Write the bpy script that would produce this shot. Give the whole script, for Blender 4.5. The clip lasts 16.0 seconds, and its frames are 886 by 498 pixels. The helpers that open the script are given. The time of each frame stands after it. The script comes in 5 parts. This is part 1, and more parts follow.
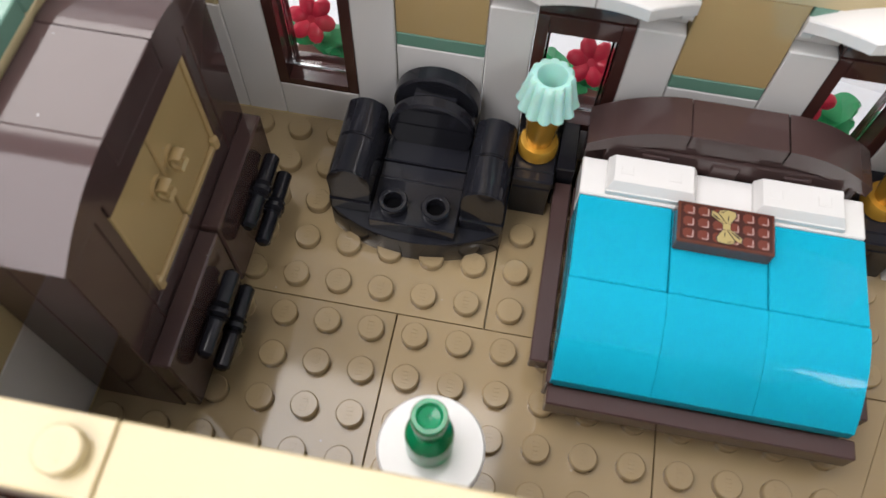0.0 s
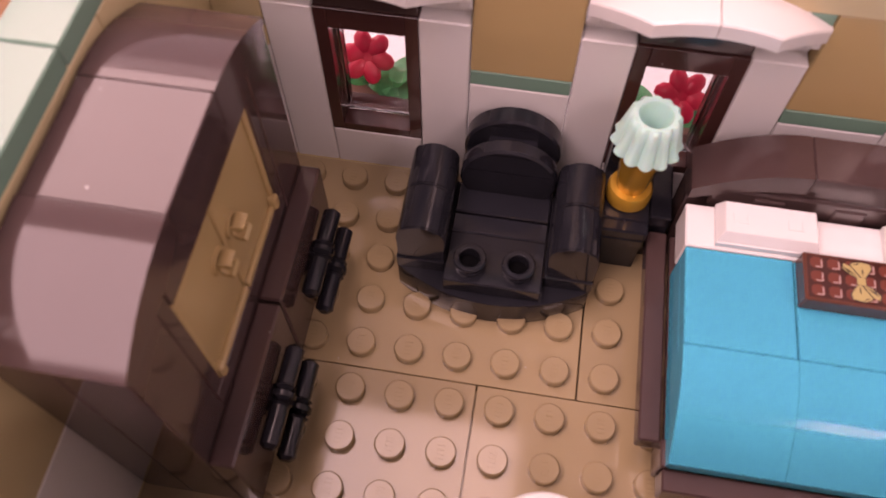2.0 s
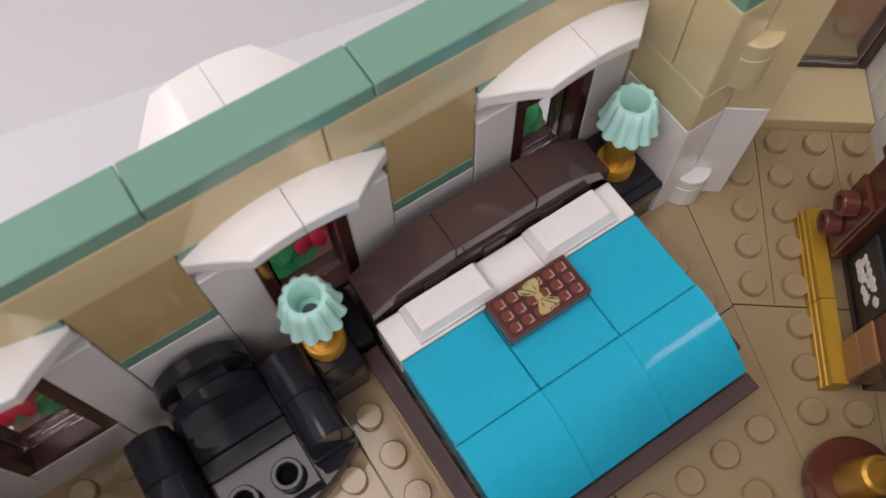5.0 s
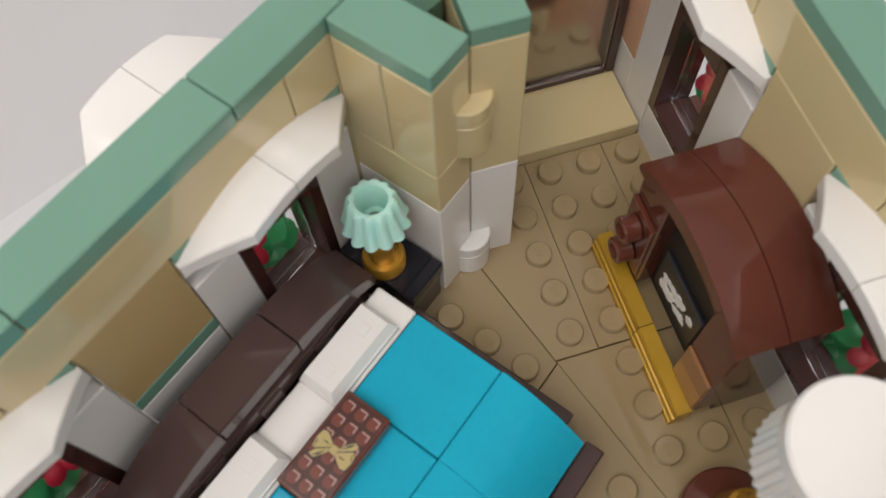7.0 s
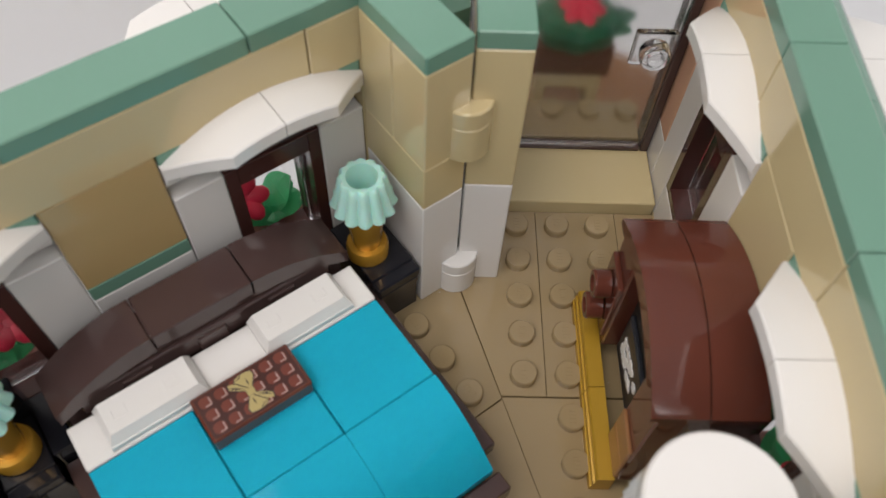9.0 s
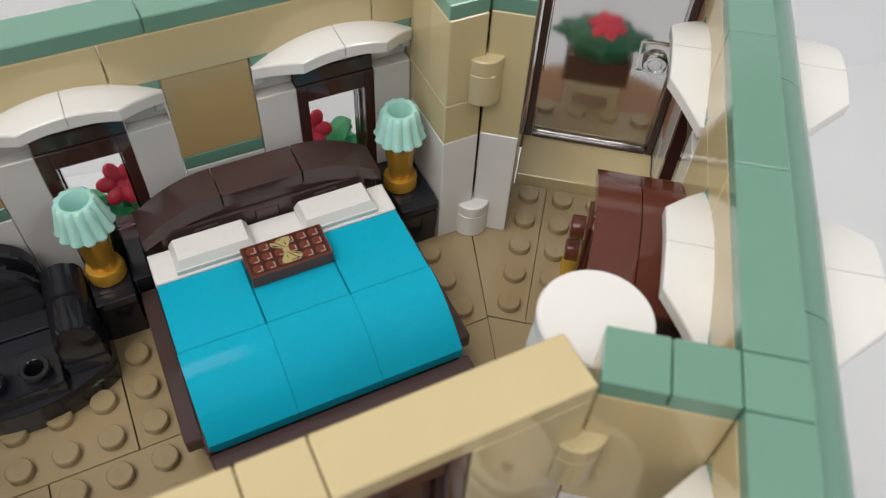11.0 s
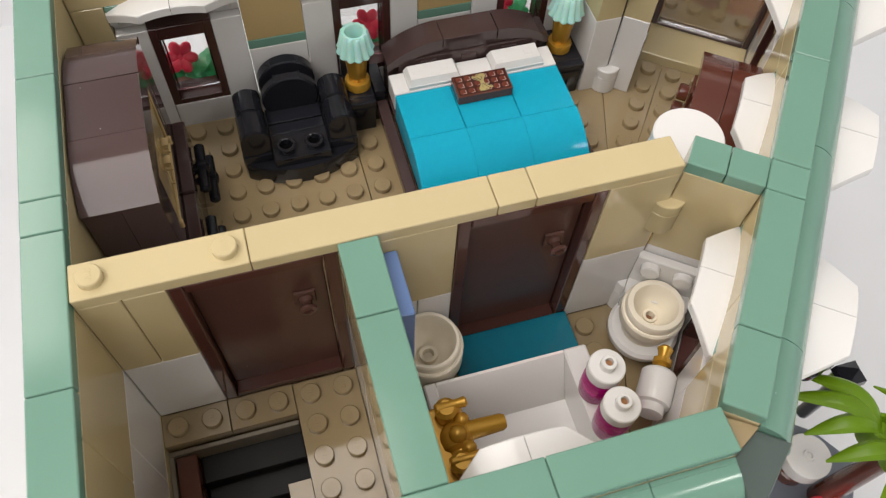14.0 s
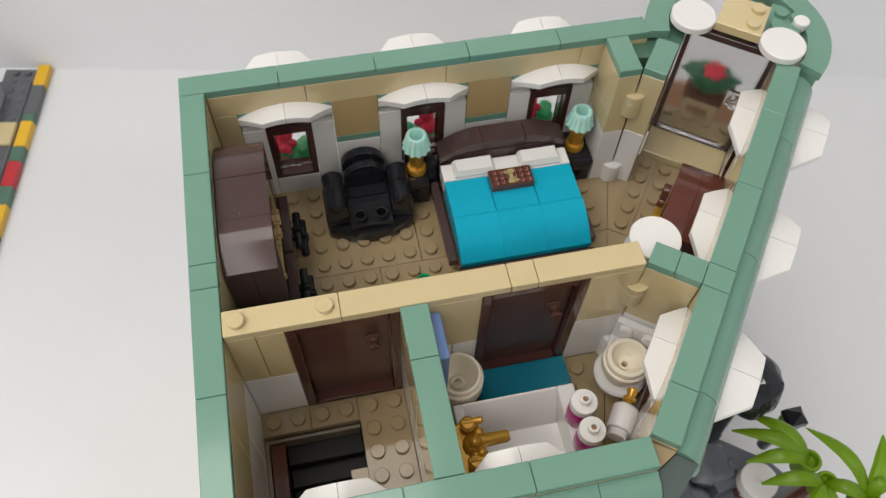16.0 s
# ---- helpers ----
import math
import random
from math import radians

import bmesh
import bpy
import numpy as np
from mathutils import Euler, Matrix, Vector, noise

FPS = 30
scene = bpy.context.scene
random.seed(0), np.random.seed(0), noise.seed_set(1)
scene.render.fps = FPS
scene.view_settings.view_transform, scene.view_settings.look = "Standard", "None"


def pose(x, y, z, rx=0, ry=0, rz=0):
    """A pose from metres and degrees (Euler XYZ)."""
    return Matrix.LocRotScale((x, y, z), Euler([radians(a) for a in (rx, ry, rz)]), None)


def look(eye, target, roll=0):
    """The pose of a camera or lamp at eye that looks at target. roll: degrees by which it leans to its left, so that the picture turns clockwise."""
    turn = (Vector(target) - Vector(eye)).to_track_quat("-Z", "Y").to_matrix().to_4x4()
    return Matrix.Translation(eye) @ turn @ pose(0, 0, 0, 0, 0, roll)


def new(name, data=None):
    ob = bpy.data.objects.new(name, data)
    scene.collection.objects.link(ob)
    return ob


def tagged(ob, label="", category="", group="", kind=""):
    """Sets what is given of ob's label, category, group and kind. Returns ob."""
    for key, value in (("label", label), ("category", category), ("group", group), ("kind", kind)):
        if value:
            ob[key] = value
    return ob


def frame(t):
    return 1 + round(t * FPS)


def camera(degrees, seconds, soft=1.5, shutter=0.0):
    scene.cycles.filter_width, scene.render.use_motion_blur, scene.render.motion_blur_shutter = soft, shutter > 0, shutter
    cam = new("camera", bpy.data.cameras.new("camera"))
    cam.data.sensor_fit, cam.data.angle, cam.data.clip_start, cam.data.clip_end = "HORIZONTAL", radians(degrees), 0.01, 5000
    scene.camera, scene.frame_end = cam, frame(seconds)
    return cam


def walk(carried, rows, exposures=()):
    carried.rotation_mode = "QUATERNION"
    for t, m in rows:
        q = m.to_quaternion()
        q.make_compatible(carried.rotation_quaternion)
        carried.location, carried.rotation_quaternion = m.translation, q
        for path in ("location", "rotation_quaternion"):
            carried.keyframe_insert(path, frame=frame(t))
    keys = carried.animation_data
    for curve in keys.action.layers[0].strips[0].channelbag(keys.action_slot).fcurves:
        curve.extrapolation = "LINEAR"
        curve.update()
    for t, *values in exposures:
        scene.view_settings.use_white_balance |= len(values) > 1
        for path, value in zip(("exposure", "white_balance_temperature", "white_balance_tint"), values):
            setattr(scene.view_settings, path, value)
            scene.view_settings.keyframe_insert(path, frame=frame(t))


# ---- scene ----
U = 0.008  # one grid step of the toy bricks
cam = camera(57.96, 16.0, 1.2)
cam.data.dof.use_dof = True
cam.data.dof.focus_distance, cam.data.dof.aperture_fstop = 24 * U, 38
PATH = [
    (0, (2.032, -6.852, 16.931), (1.342, -2.297, 8.055), 2.22),
    (0.5, (0.750, -6.837, 16.851), (-0.184, -2.112, 8.087), 2.51),
    (1, (0.108, -6.326, 16.335), (-1.138, -1.523, 7.653), 0.14),
    (1.5, (0.247, -5.826, 15.834), (-0.937, -1.003, 7.154), -0.62),
    (2, (0.187, -5.524, 15.494), (-0.590, -0.717, 6.759), 0.14),
    (2.5, (-0.042, -5.601, 15.818), (-0.179, -1.024, 6.928), 2.02),
    (3, (-0.451, -5.512, 16.498), (-0.101, -1.188, 7.488), 1.91),
    (3.5, (0.074, -4.574, 17.053), (0.946, -0.371, 8.021), 1.74),
    (4, (0.565, -3.580, 17.483), (1.907, 0.465, 8.437), 0.76),
    (4.5, (0.931, -2.886, 17.923), (2.688, 0.989, 8.874), -0.98),
    (5, (1.871, -2.021, 17.831), (4.051, 1.583, 8.762), -2.50),
    (5.2, (2.167, -1.639, 17.766), (4.635, 1.765, 8.692), -1.53),
    (7.3, (5.698, -1.745, 16.434), (9.269, 1.087, 7.532), -2.64),
    (7.5, (5.739, -2.104, 16.269), (9.419, 0.779, 7.429), -0.96),
    (8, (5.657, -3.338, 16.606), (9.381, 0.010, 7.950), -0.19),
    (8.2, (5.545, -3.699, 16.624), (9.193, -0.084, 8.043), -0.52),
    (10.3, (5.598, -6.337, 15.779), (8.899, -1.192, 7.865), 5.87),
    (10.5, (5.151, -7.200, 15.861), (8.333, -1.723, 8.123), 3.29),
    (11, (4.253, -9.936, 17.442), (7.229, -4.374, 9.683), 3.52),
    (11.5, (3.079, -11.528, 18.506), (5.833, -6.078, 10.588), 3.66),
    (12, (1.653, -12.536, 18.873), (4.140, -7.173, 10.807), 3.93),
    (12.5, (1.212, -13.860, 19.897), (3.475, -8.692, 11.641), 4.02),
    (13, (0.410, -14.268, 21.025), (2.484, -9.278, 12.611), 4.51),
    (13.5, (-0.290, -15.322, 22.253), (1.593, -10.455, 13.723), 4.35),
    (14, (-0.847, -15.738, 23.652), (0.872, -10.938, 15.049), 4.14),
    (14.5, (-1.253, -16.355, 25.419), (0.315, -11.519, 16.808), 3.77),
    (15, (-1.326, -17.501, 27.660), (0.121, -12.593, 19.068), 3.30),
    (15.5, (-1.348, -17.768, 29.883), (0.001, -12.824, 21.296), 2.98),
    (16, (-1.678, -18.345, 32.178), (-0.414, -13.347, 23.609), 2.75),
]
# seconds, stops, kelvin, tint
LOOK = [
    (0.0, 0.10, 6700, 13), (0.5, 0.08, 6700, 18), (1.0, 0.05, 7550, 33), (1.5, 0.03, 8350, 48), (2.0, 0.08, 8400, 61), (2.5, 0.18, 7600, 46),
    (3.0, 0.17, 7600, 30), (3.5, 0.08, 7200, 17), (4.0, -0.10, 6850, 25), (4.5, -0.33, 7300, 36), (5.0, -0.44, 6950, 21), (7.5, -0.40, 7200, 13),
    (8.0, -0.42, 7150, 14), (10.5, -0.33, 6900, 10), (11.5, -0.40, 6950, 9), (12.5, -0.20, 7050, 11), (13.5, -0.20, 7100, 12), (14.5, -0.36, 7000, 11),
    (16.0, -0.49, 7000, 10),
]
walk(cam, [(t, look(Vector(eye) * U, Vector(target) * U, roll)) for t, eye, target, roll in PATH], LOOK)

# ---- world, large lights ----
world = bpy.data.worlds.new("room_air")
scene.world = world
world.use_nodes = True
world.node_tree.nodes["Background"].inputs[0].default_value = (0.9, 0.93, 1.0, 1)
world.node_tree.nodes["Background"].inputs[1].default_value = 0.25


def area_lamp(name, eye, target, sx, sy, watts, color):
    data = bpy.data.lights.new(name, "AREA")
    data.shape, data.size, data.size_y, data.energy, data.color = "RECTANGLE", sx, sy, watts, color
    lamp = new(name, data)
    lamp.matrix_world = look(eye, target)
    return lamp


CEIL, TABLE = 1.7, -20.0 * U
area_lamp("ceiling_lamp", (-0.81, -0.6, CEIL - 0.03), (-0.81, -0.6, 0), 1.2, 2.0, 36, (0.955, 0.965, 1.0))
area_lamp("ceiling_lamp", (-1.05, 1.18, CEIL - 0.03), (-1.05, 1.18, 0), 0.95, 0.76, 12.5, (1.0, 0.985, 0.97))
area_lamp("ceiling_lamp", (-0.2, 0.25, CEIL - 0.03), (-0.2, 0.25, 0), 0.58, 0.5, 4.5, (1.0, 0.985, 0.97))
area_lamp("ceiling_lamp", (1.05, -1.12, CEIL - 0.04), (1.05, -1.12, 0), 0.5, 0.32, 9.0, (0.97, 0.98, 1.0))


# ---- materials ----
def plastic(name, color, rough=0.1, vary=0.05, metal=0.0, bump=0.015, alpha=None, sub=0.0, ior=1.53):
    m = bpy.data.materials.new(name)
    m.use_nodes = True
    nt = m.node_tree
    b = nt.nodes["Principled BSDF"]
    tc = nt.nodes.new("ShaderNodeTexCoord")
    n1 = nt.nodes.new("ShaderNodeTexNoise")
    n1.inputs["Scale"].default_value, n1.inputs["Detail"].default_value = 70, 3
    n2 = nt.nodes.new("ShaderNodeTexNoise")
    n2.inputs["Scale"].default_value, n2.inputs["Detail"].default_value = 160, 2
    for n in (n1, n2):
        nt.links.new(tc.outputs["Object"], n.inputs["Vector"])
    info = nt.nodes.new("ShaderNodeObjectInfo")
    add = nt.nodes.new("ShaderNodeMath")
    add.operation = "ADD"
    nt.links.new(n1.outputs["Fac"], add.inputs[0])
    nt.links.new(info.outputs["Random"], add.inputs[1])
    val = nt.nodes.new("ShaderNodeMapRange")
    val.inputs["From Min"].default_value, val.inputs["From Max"].default_value = 0.3, 1.7
    val.inputs["To Min"].default_value, val.inputs["To Max"].default_value = 1 - vary, 1 + vary
    nt.links.new(add.outputs[0], val.inputs["Value"])
    hsv = nt.nodes.new("ShaderNodeHueSaturation")
    hsv.inputs["Color"].default_value = (*color, 1)
    nt.links.new(val.outputs["Result"], hsv.inputs["Value"])
    # a few specks of dust
    cells = nt.nodes.new("ShaderNodeTexVoronoi")
    cells.inputs["Scale"].default_value = 260
    nt.links.new(tc.outputs["Object"], cells.inputs["Vector"])
    near = nt.nodes.new("ShaderNodeMath")
    near.operation, near.inputs[1].default_value = "LESS_THAN", 0.035
    nt.links.new(cells.outputs["Distance"], near.inputs[0])
    split = nt.nodes.new("ShaderNodeSeparateColor")
    nt.links.new(cells.outputs["Color"], split.inputs["Color"])
    few = nt.nodes.new("ShaderNodeMath")
    few.operation, few.inputs[1].default_value = "GREATER_THAN", 0.8
    nt.links.new(split.outputs["Red"], few.inputs[0])
    both = nt.nodes.new("ShaderNodeMath")
    both.operation = "MULTIPLY"
    nt.links.new(near.outputs[0], both.inputs[0])
    nt.links.new(few.outputs[0], both.inputs[1])
    dust = nt.nodes.new("ShaderNodeMix")
    dust.data_type = "RGBA"
    dust.inputs["B"].default_value = (*[0.55 * c + 0.25 for c in color], 1)
    nt.links.new(both.outputs[0], dust.inputs["Factor"])
    nt.links.new(hsv.outputs["Color"], dust.inputs["A"])
    nt.links.new(dust.outputs["Result"], b.inputs["Base Color"])
    ro = nt.nodes.new("ShaderNodeMapRange")
    ro.inputs["To Min"].default_value, ro.inputs["To Max"].default_value = rough * 0.85, rough * 1.15
    nt.links.new(n2.outputs["Fac"], ro.inputs["Value"])
    nt.links.new(ro.outputs["Result"], b.inputs["Roughness"])
    bp = nt.nodes.new("ShaderNodeBump")
    bp.inputs["Strength"].default_value, bp.inputs["Distance"].default_value = bump, 0.0005
    nt.links.new(n1.outputs["Fac"], bp.inputs["Height"])
    nt.links.new(bp.outputs["Normal"], b.inputs["Normal"])
    b.inputs["Metallic"].default_value = metal
    b.inputs["IOR"].default_value = ior
    if sub:
        b.inputs["Subsurface Weight"].default_value = sub
        b.inputs["Subsurface Scale"].default_value = 0.001
    if alpha is not None:
        b.inputs["Transmission Weight"].default_value = alpha
        b.inputs["Roughness"].default_value = 0.03
    return m


TAN = plastic("tan_plastic", (0.575, 0.468, 0.262), 0.07)
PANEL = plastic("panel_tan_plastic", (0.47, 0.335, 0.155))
DARK_TAN = plastic("dark_tan_plastic", (0.335, 0.248, 0.136), 0.075, 0.06)
WHITE = plastic("white_plastic", (0.75, 0.732, 0.705), 0.1, 0.02)
GREEN = plastic("sand_green_plastic", (0.15, 0.298, 0.223), 0.12, 0.04)
# About half of sand green: shade by the posts, own colour on street bricks.
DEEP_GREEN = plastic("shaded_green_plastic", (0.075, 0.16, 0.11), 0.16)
BROWN = plastic("dark_brown_plastic", (0.072, 0.043, 0.040), 0.09, 0.08, ior=1.48)
RED_BROWN = plastic("reddish_brown_plastic", (0.115, 0.034, 0.022), 0.08, 0.08)
BLACK = plastic("black_plastic", (0.015, 0.0155, 0.02), 0.055, 0.1, ior=1.43)
AZURE = plastic("azure_plastic", (0.0, 0.36, 0.51), 0.07, 0.02, ior=1.22)
TURQUOISE = plastic("turquoise_plastic", (0.0, 0.185, 0.265), 0.12)
GOLD = plastic("pearl_gold_plastic", (0.56, 0.30, 0.04), 0.24, 0.1, 0.45)
OCHRE = plastic("ochre_gold_plastic", (0.50, 0.29, 0.03), 0.32, 0.05, 0.25)
AQUA = plastic("pale_aqua_plastic", (0.47, 0.80, 0.72), 0.3, 0.02, sub=0.2)
BOTTLE_GREEN = plastic("bottle_green_plastic", (0.0, 0.5, 0.19), 0.06, 0.02, alpha=0.5)
PINK = plastic("clear_pink_plastic", (0.93, 0.015, 0.42), 0.05, 0.02, alpha=0.7)
BLUE = plastic("mid_blue_plastic", (0.17, 0.28, 0.55), 0.12)
CREAM = plastic("cream_white_plastic", (0.84, 0.765, 0.62), 0.42, 0.02, ior=1.35)
LEAF = plastic("leaf_green_plastic", (0.015, 0.33, 0.11), 0.3, 0.1)
PETAL = plastic("red_petal_plastic", (0.78, 0.03, 0.075), 0.3, 0.08)
LIME = plastic("lime_green_plastic", (0.125, 0.24, 0.006), 0.36, 0.14, ior=1.42)
GREY = plastic("dark_grey_plastic", (0.10, 0.105, 0.115), 0.3)
LIGHT_GREY = plastic("light_grey_plastic", (0.33, 0.34, 0.36), 0.3)
YELLOW = plastic("yellow_plastic", (0.72, 0.42, 0.02), 0.3)
RED = plastic("red_plastic", (0.50, 0.02, 0.03), 0.3)
NOUGAT = plastic("nougat_plastic", (0.30, 0.14, 0.06), 0.25)
CHOC_DARK = plastic("chocolate_print", (0.052, 0.014, 0.010), 0.25)
CHOC_MID = plastic("chocolate_piece_print", (0.16, 0.038, 0.024), 0.25)
PRINT_LIGHT = plastic("pale_pink_print", (0.40, 0.26, 0.23), 0.3)
PRINT_GOLD = plastic("pale_gold_print", (0.43, 0.34, 0.14), 0.3)
PRINT_WHITE = plastic("white_print", (0.75, 0.75, 0.74), 0.3)
PRINT_LINE = plastic("dark_line_print", (0.02, 0.012, 0.01), 0.3)


def glass_material(name, tint, rough=0.02):
    m = bpy.data.materials.new(name)
    m.use_nodes = True
    b = m.node_tree.nodes["Principled BSDF"]
    b.inputs["Base Color"].default_value = (*tint, 1)
    b.inputs["Transmission Weight"].default_value = 1.0
    b.inputs["Roughness"].default_value = rough
    b.inputs["IOR"].default_value = 1.45
    return m


GLASS = glass_material("clear_plastic", (0.97, 0.97, 0.97))
# Clear door pane; the grey tint imitates reflections that dull the view through it.
VEILED_GLASS = glass_material("veiled_clear_plastic", (0.74, 0.73, 0.715), 0.16)


def paint(name, color, rough, scale, vary):
    m = bpy.data.materials.new(name)
    m.use_nodes = True
    nt = m.node_tree
    b = nt.nodes["Principled BSDF"]
    tc = nt.nodes.new("ShaderNodeTexCoord")
    n1 = nt.nodes.new("ShaderNodeTexNoise")
    n1.inputs["Scale"].default_value, n1.inputs["Detail"].default_value = scale, 6
    nt.links.new(tc.outputs["Object"], n1.inputs["Vector"])
    mix = nt.nodes.new("ShaderNodeMix")
    mix.data_type = "RGBA"
    mix.inputs["A"].default_value = (*[c * (1 - vary) for c in color], 1)
    mix.inputs["B"].default_value = (*[min(1, c * (1 + vary)) for c in color], 1)
    nt.links.new(n1.outputs["Fac"], mix.inputs["Factor"])
    nt.links.new(mix.outputs["Result"], b.inputs["Base Color"])
    b.inputs["Roughness"].default_value = rough
    bp = nt.nodes.new("ShaderNodeBump")
    bp.inputs["Strength"].default_value, bp.inputs["Distance"].default_value = 0.1, 0.001
    nt.links.new(n1.outputs["Fac"], bp.inputs["Height"])
    nt.links.new(bp.outputs["Normal"], b.inputs["Normal"])
    return m


TABLE_WHITE = paint("white_table_laminate", (0.66, 0.67, 0.68), 0.5, 30, 0.02)
WALL_WHITE = paint("white_wall_paint", (0.85, 0.86, 0.885), 0.8, 12, 0.03)
# Unseen floor, pale so that it bounces more light up to the ceiling.
FLOOR_PALE = paint("pale_bounce_floor", (0.52, 0.5, 0.46), 0.5, 6, 0.12)

BROWN_RED = plastic("window_brown_plastic", (0.064, 0.025, 0.021), 0.1, 0.08)
FRAME_BROWN = plastic("door_frame_brown_plastic", (0.082, 0.03, 0.022), 0.1, 0.08)
STEP_DARK = plastic("near_black_grey_plastic", (0.018, 0.0165, 0.0155), 0.45, ior=1.3)
LIP = plastic("greyish_tan_plastic", (0.24, 0.2, 0.15), 0.25)
ROCK = plastic("bluish_grey_plastic", (0.125, 0.14, 0.165), 0.3, 0.12)
SALMON = plastic("light_nougat_plastic", (0.62, 0.36, 0.24), 0.1)
CORNER_GREEN = plastic("grey_green_plastic", (0.075, 0.1, 0.088), 0.35)
DOOR_BROWN = plastic("door_brown_plastic", (0.098, 0.044, 0.034), 0.2, 0.08, ior=1.48)
# Brown paled towards pink, with the pane's reflection put into the colour.
PLANTER = plastic("reflection_brown_plastic", (0.42, 0.20, 0.165), 0.12, 0.06)
PALE_GREY = plastic("pale_grey_plastic", (0.40, 0.41, 0.44), 0.2)
HOLE_SHADE = plastic("hole_shade_black", (0.002, 0.002, 0.0025), 0.5, 0.1, ior=1.1)
SCREEN = plastic("dark_screen_print", (0.012, 0.014, 0.02), 0.4, 0.1)
DARK_LEAF = plastic("dark_green_plastic", (0.012, 0.15, 0.075), 0.3, 0.1)

# ---- mesh tools: all lengths in grid steps ----
FRAME_B = Matrix.Translation((11.84 * U, -0.545 * U, 0)) @ Matrix.Rotation(-math.atan2(3, 4), 4, "Z")
FRAME_A = Matrix.Identity(4)


def b_point(x, y):
    return 11.84 + 0.8 * x + 0.6 * y, -0.545 - 0.6 * x + 0.8 * y


def at(x, y, z=0.0, rz=0.0, base=FRAME_A):
    return base @ Matrix.Translation((x * U, y * U, z * U)) @ Matrix.Rotation(radians(rz), 4, "Z")


def box(bm, x0, x1, y0, y1, z0, z1, bev=0.03):
    """A box with a small chamfer."""
    vs = {}
    b = min(bev, (x1 - x0) * 0.3, (y1 - y0) * 0.3, (z1 - z0) * 0.3)
    lo, hi = (x0, y0, z0), (x1, y1, z1)
    if b <= 0:
        r = bmesh.ops.create_cube(bm, size=1)["verts"]
        for v in r:
            v.co = [(lo[k] if v.co[k] < 0 else hi[k]) for k in range(3)]
        return
    for sx in (0, 1):
        for sy in (0, 1):
            for sz in (0, 1):
                s = (sx, sy, sz)
                c = [hi[k] if s[k] else lo[k] for k in range(3)]
                for ax in range(3):
                    p = [c[k] + (0 if k == ax else (-b if s[k] else b)) for k in range(3)]
                    vs[s, ax] = bm.verts.new(p)
    def f(*k):
        face = bm.faces.new([vs[q] for q in k])
        return face
    made = []
    for ax in range(3):
        o = [k for k in range(3) if k != ax]
        for side in (0, 1):
            ring = []
            for p, q in ((0, 0), (1, 0), (1, 1), (0, 1)):
                s = [0, 0, 0]
                s[ax], s[o[0]], s[o[1]] = side, p, q
                ring.append((tuple(s), ax))
            made.append(f(*ring))
    for ax in range(3):
        o = [k for k in range(3) if k != ax]
        for p in (0, 1):
            for q in (0, 1):
                s0, s1 = [0, 0, 0], [0, 0, 0]
                s1[ax] = 1
                s0[o[0]] = s1[o[0]] = p
                s0[o[1]] = s1[o[1]] = q
                made.append(f((tuple(s0), o[0]), (tuple(s1), o[0]), (tuple(s1), o[1]), (tuple(s0), o[1])))
    for s in [(a, b_, c) for a in (0, 1) for b_ in (0, 1) for c in (0, 1)]:
        made.append(f((s, 0), (s, 1), (s, 2)))


def lathe(bm, profile, cx=0.0, cy=0.0, seg=24, axis="Z", smooth=True, ripple=None):
    """Turns a profile of (radius, height) round an axis; ends are closed where the radius is above nothing."""
    rings = []
    for r, z in profile:
        ring = []
        for k in range(seg):
            a = 2 * math.pi * k / seg
            rr = r * (1 + (ripple[1] * math.cos(ripple[0] * a) if ripple else 0))
            p = (cx + rr * math.cos(a), cy + rr * math.sin(a), z)
            if axis == "Y":
                p = (cx + rr * math.cos(a), z, cy + rr * math.sin(a))
            if axis == "X":
                p = (z, cx + rr * math.cos(a), cy + rr * math.sin(a))
            ring.append(bm.verts.new(p))
        rings.append(ring)
    for a, b in zip(rings, rings[1:]):
        for k in range(seg):
            face = bm.faces.new((a[k], a[(k + 1) % seg], b[(k + 1) % seg], b[k]))
            face.smooth = smooth
    bm.faces.new(rings[0][::-1])
    bm.faces.new(rings[-1])


def tube(bm, cx, cy, z0, z1, r, seg=24, bev=0.04, axis="Z"):
    lathe(bm, [(r - bev, z0), (r, z0 + bev), (r, z1 - bev), (r - bev, z1)], cx, cy, seg, axis)


def prism(bm, poly, z0, z1, bev=0.03):
    """A plan outline raised from z0 to z1, its rims chamfered."""
    n = len(poly)
    cx, cy = sum(p[0] for p in poly) / n, sum(p[1] for p in poly) / n
    def ring(z, inset):
        out = []
        for x, y in poly:
            d = math.hypot(x - cx, y - cy) or 1
            out.append(bm.verts.new((x - (x - cx) / d * inset, y - (y - cy) / d * inset, z)))
        return out
    rings = [ring(z0, bev), ring(z0 + bev, 0), ring(z1 - bev, 0), ring(z1, bev)]
    for a, b in zip(rings, rings[1:]):
        for k in range(n):
            bm.faces.new((a[k], a[(k + 1) % n], b[(k + 1) % n], b[k]))
    bm.faces.new(rings[0][::-1])
    bm.faces.new(rings[-1])


def profile_x(bm, line, x0, x1):
    """An outline in y and z drawn out along x."""
    a = [bm.verts.new((x0, y, z)) for y, z in line]
    b = [bm.verts.new((x1, y, z)) for y, z in line]
    n = len(line)
    for k in range(n):
        bm.faces.new((a[k], a[(k + 1) % n], b[(k + 1) % n], b[k]))
    bm.faces.new(a[::-1])
    bm.faces.new(b)


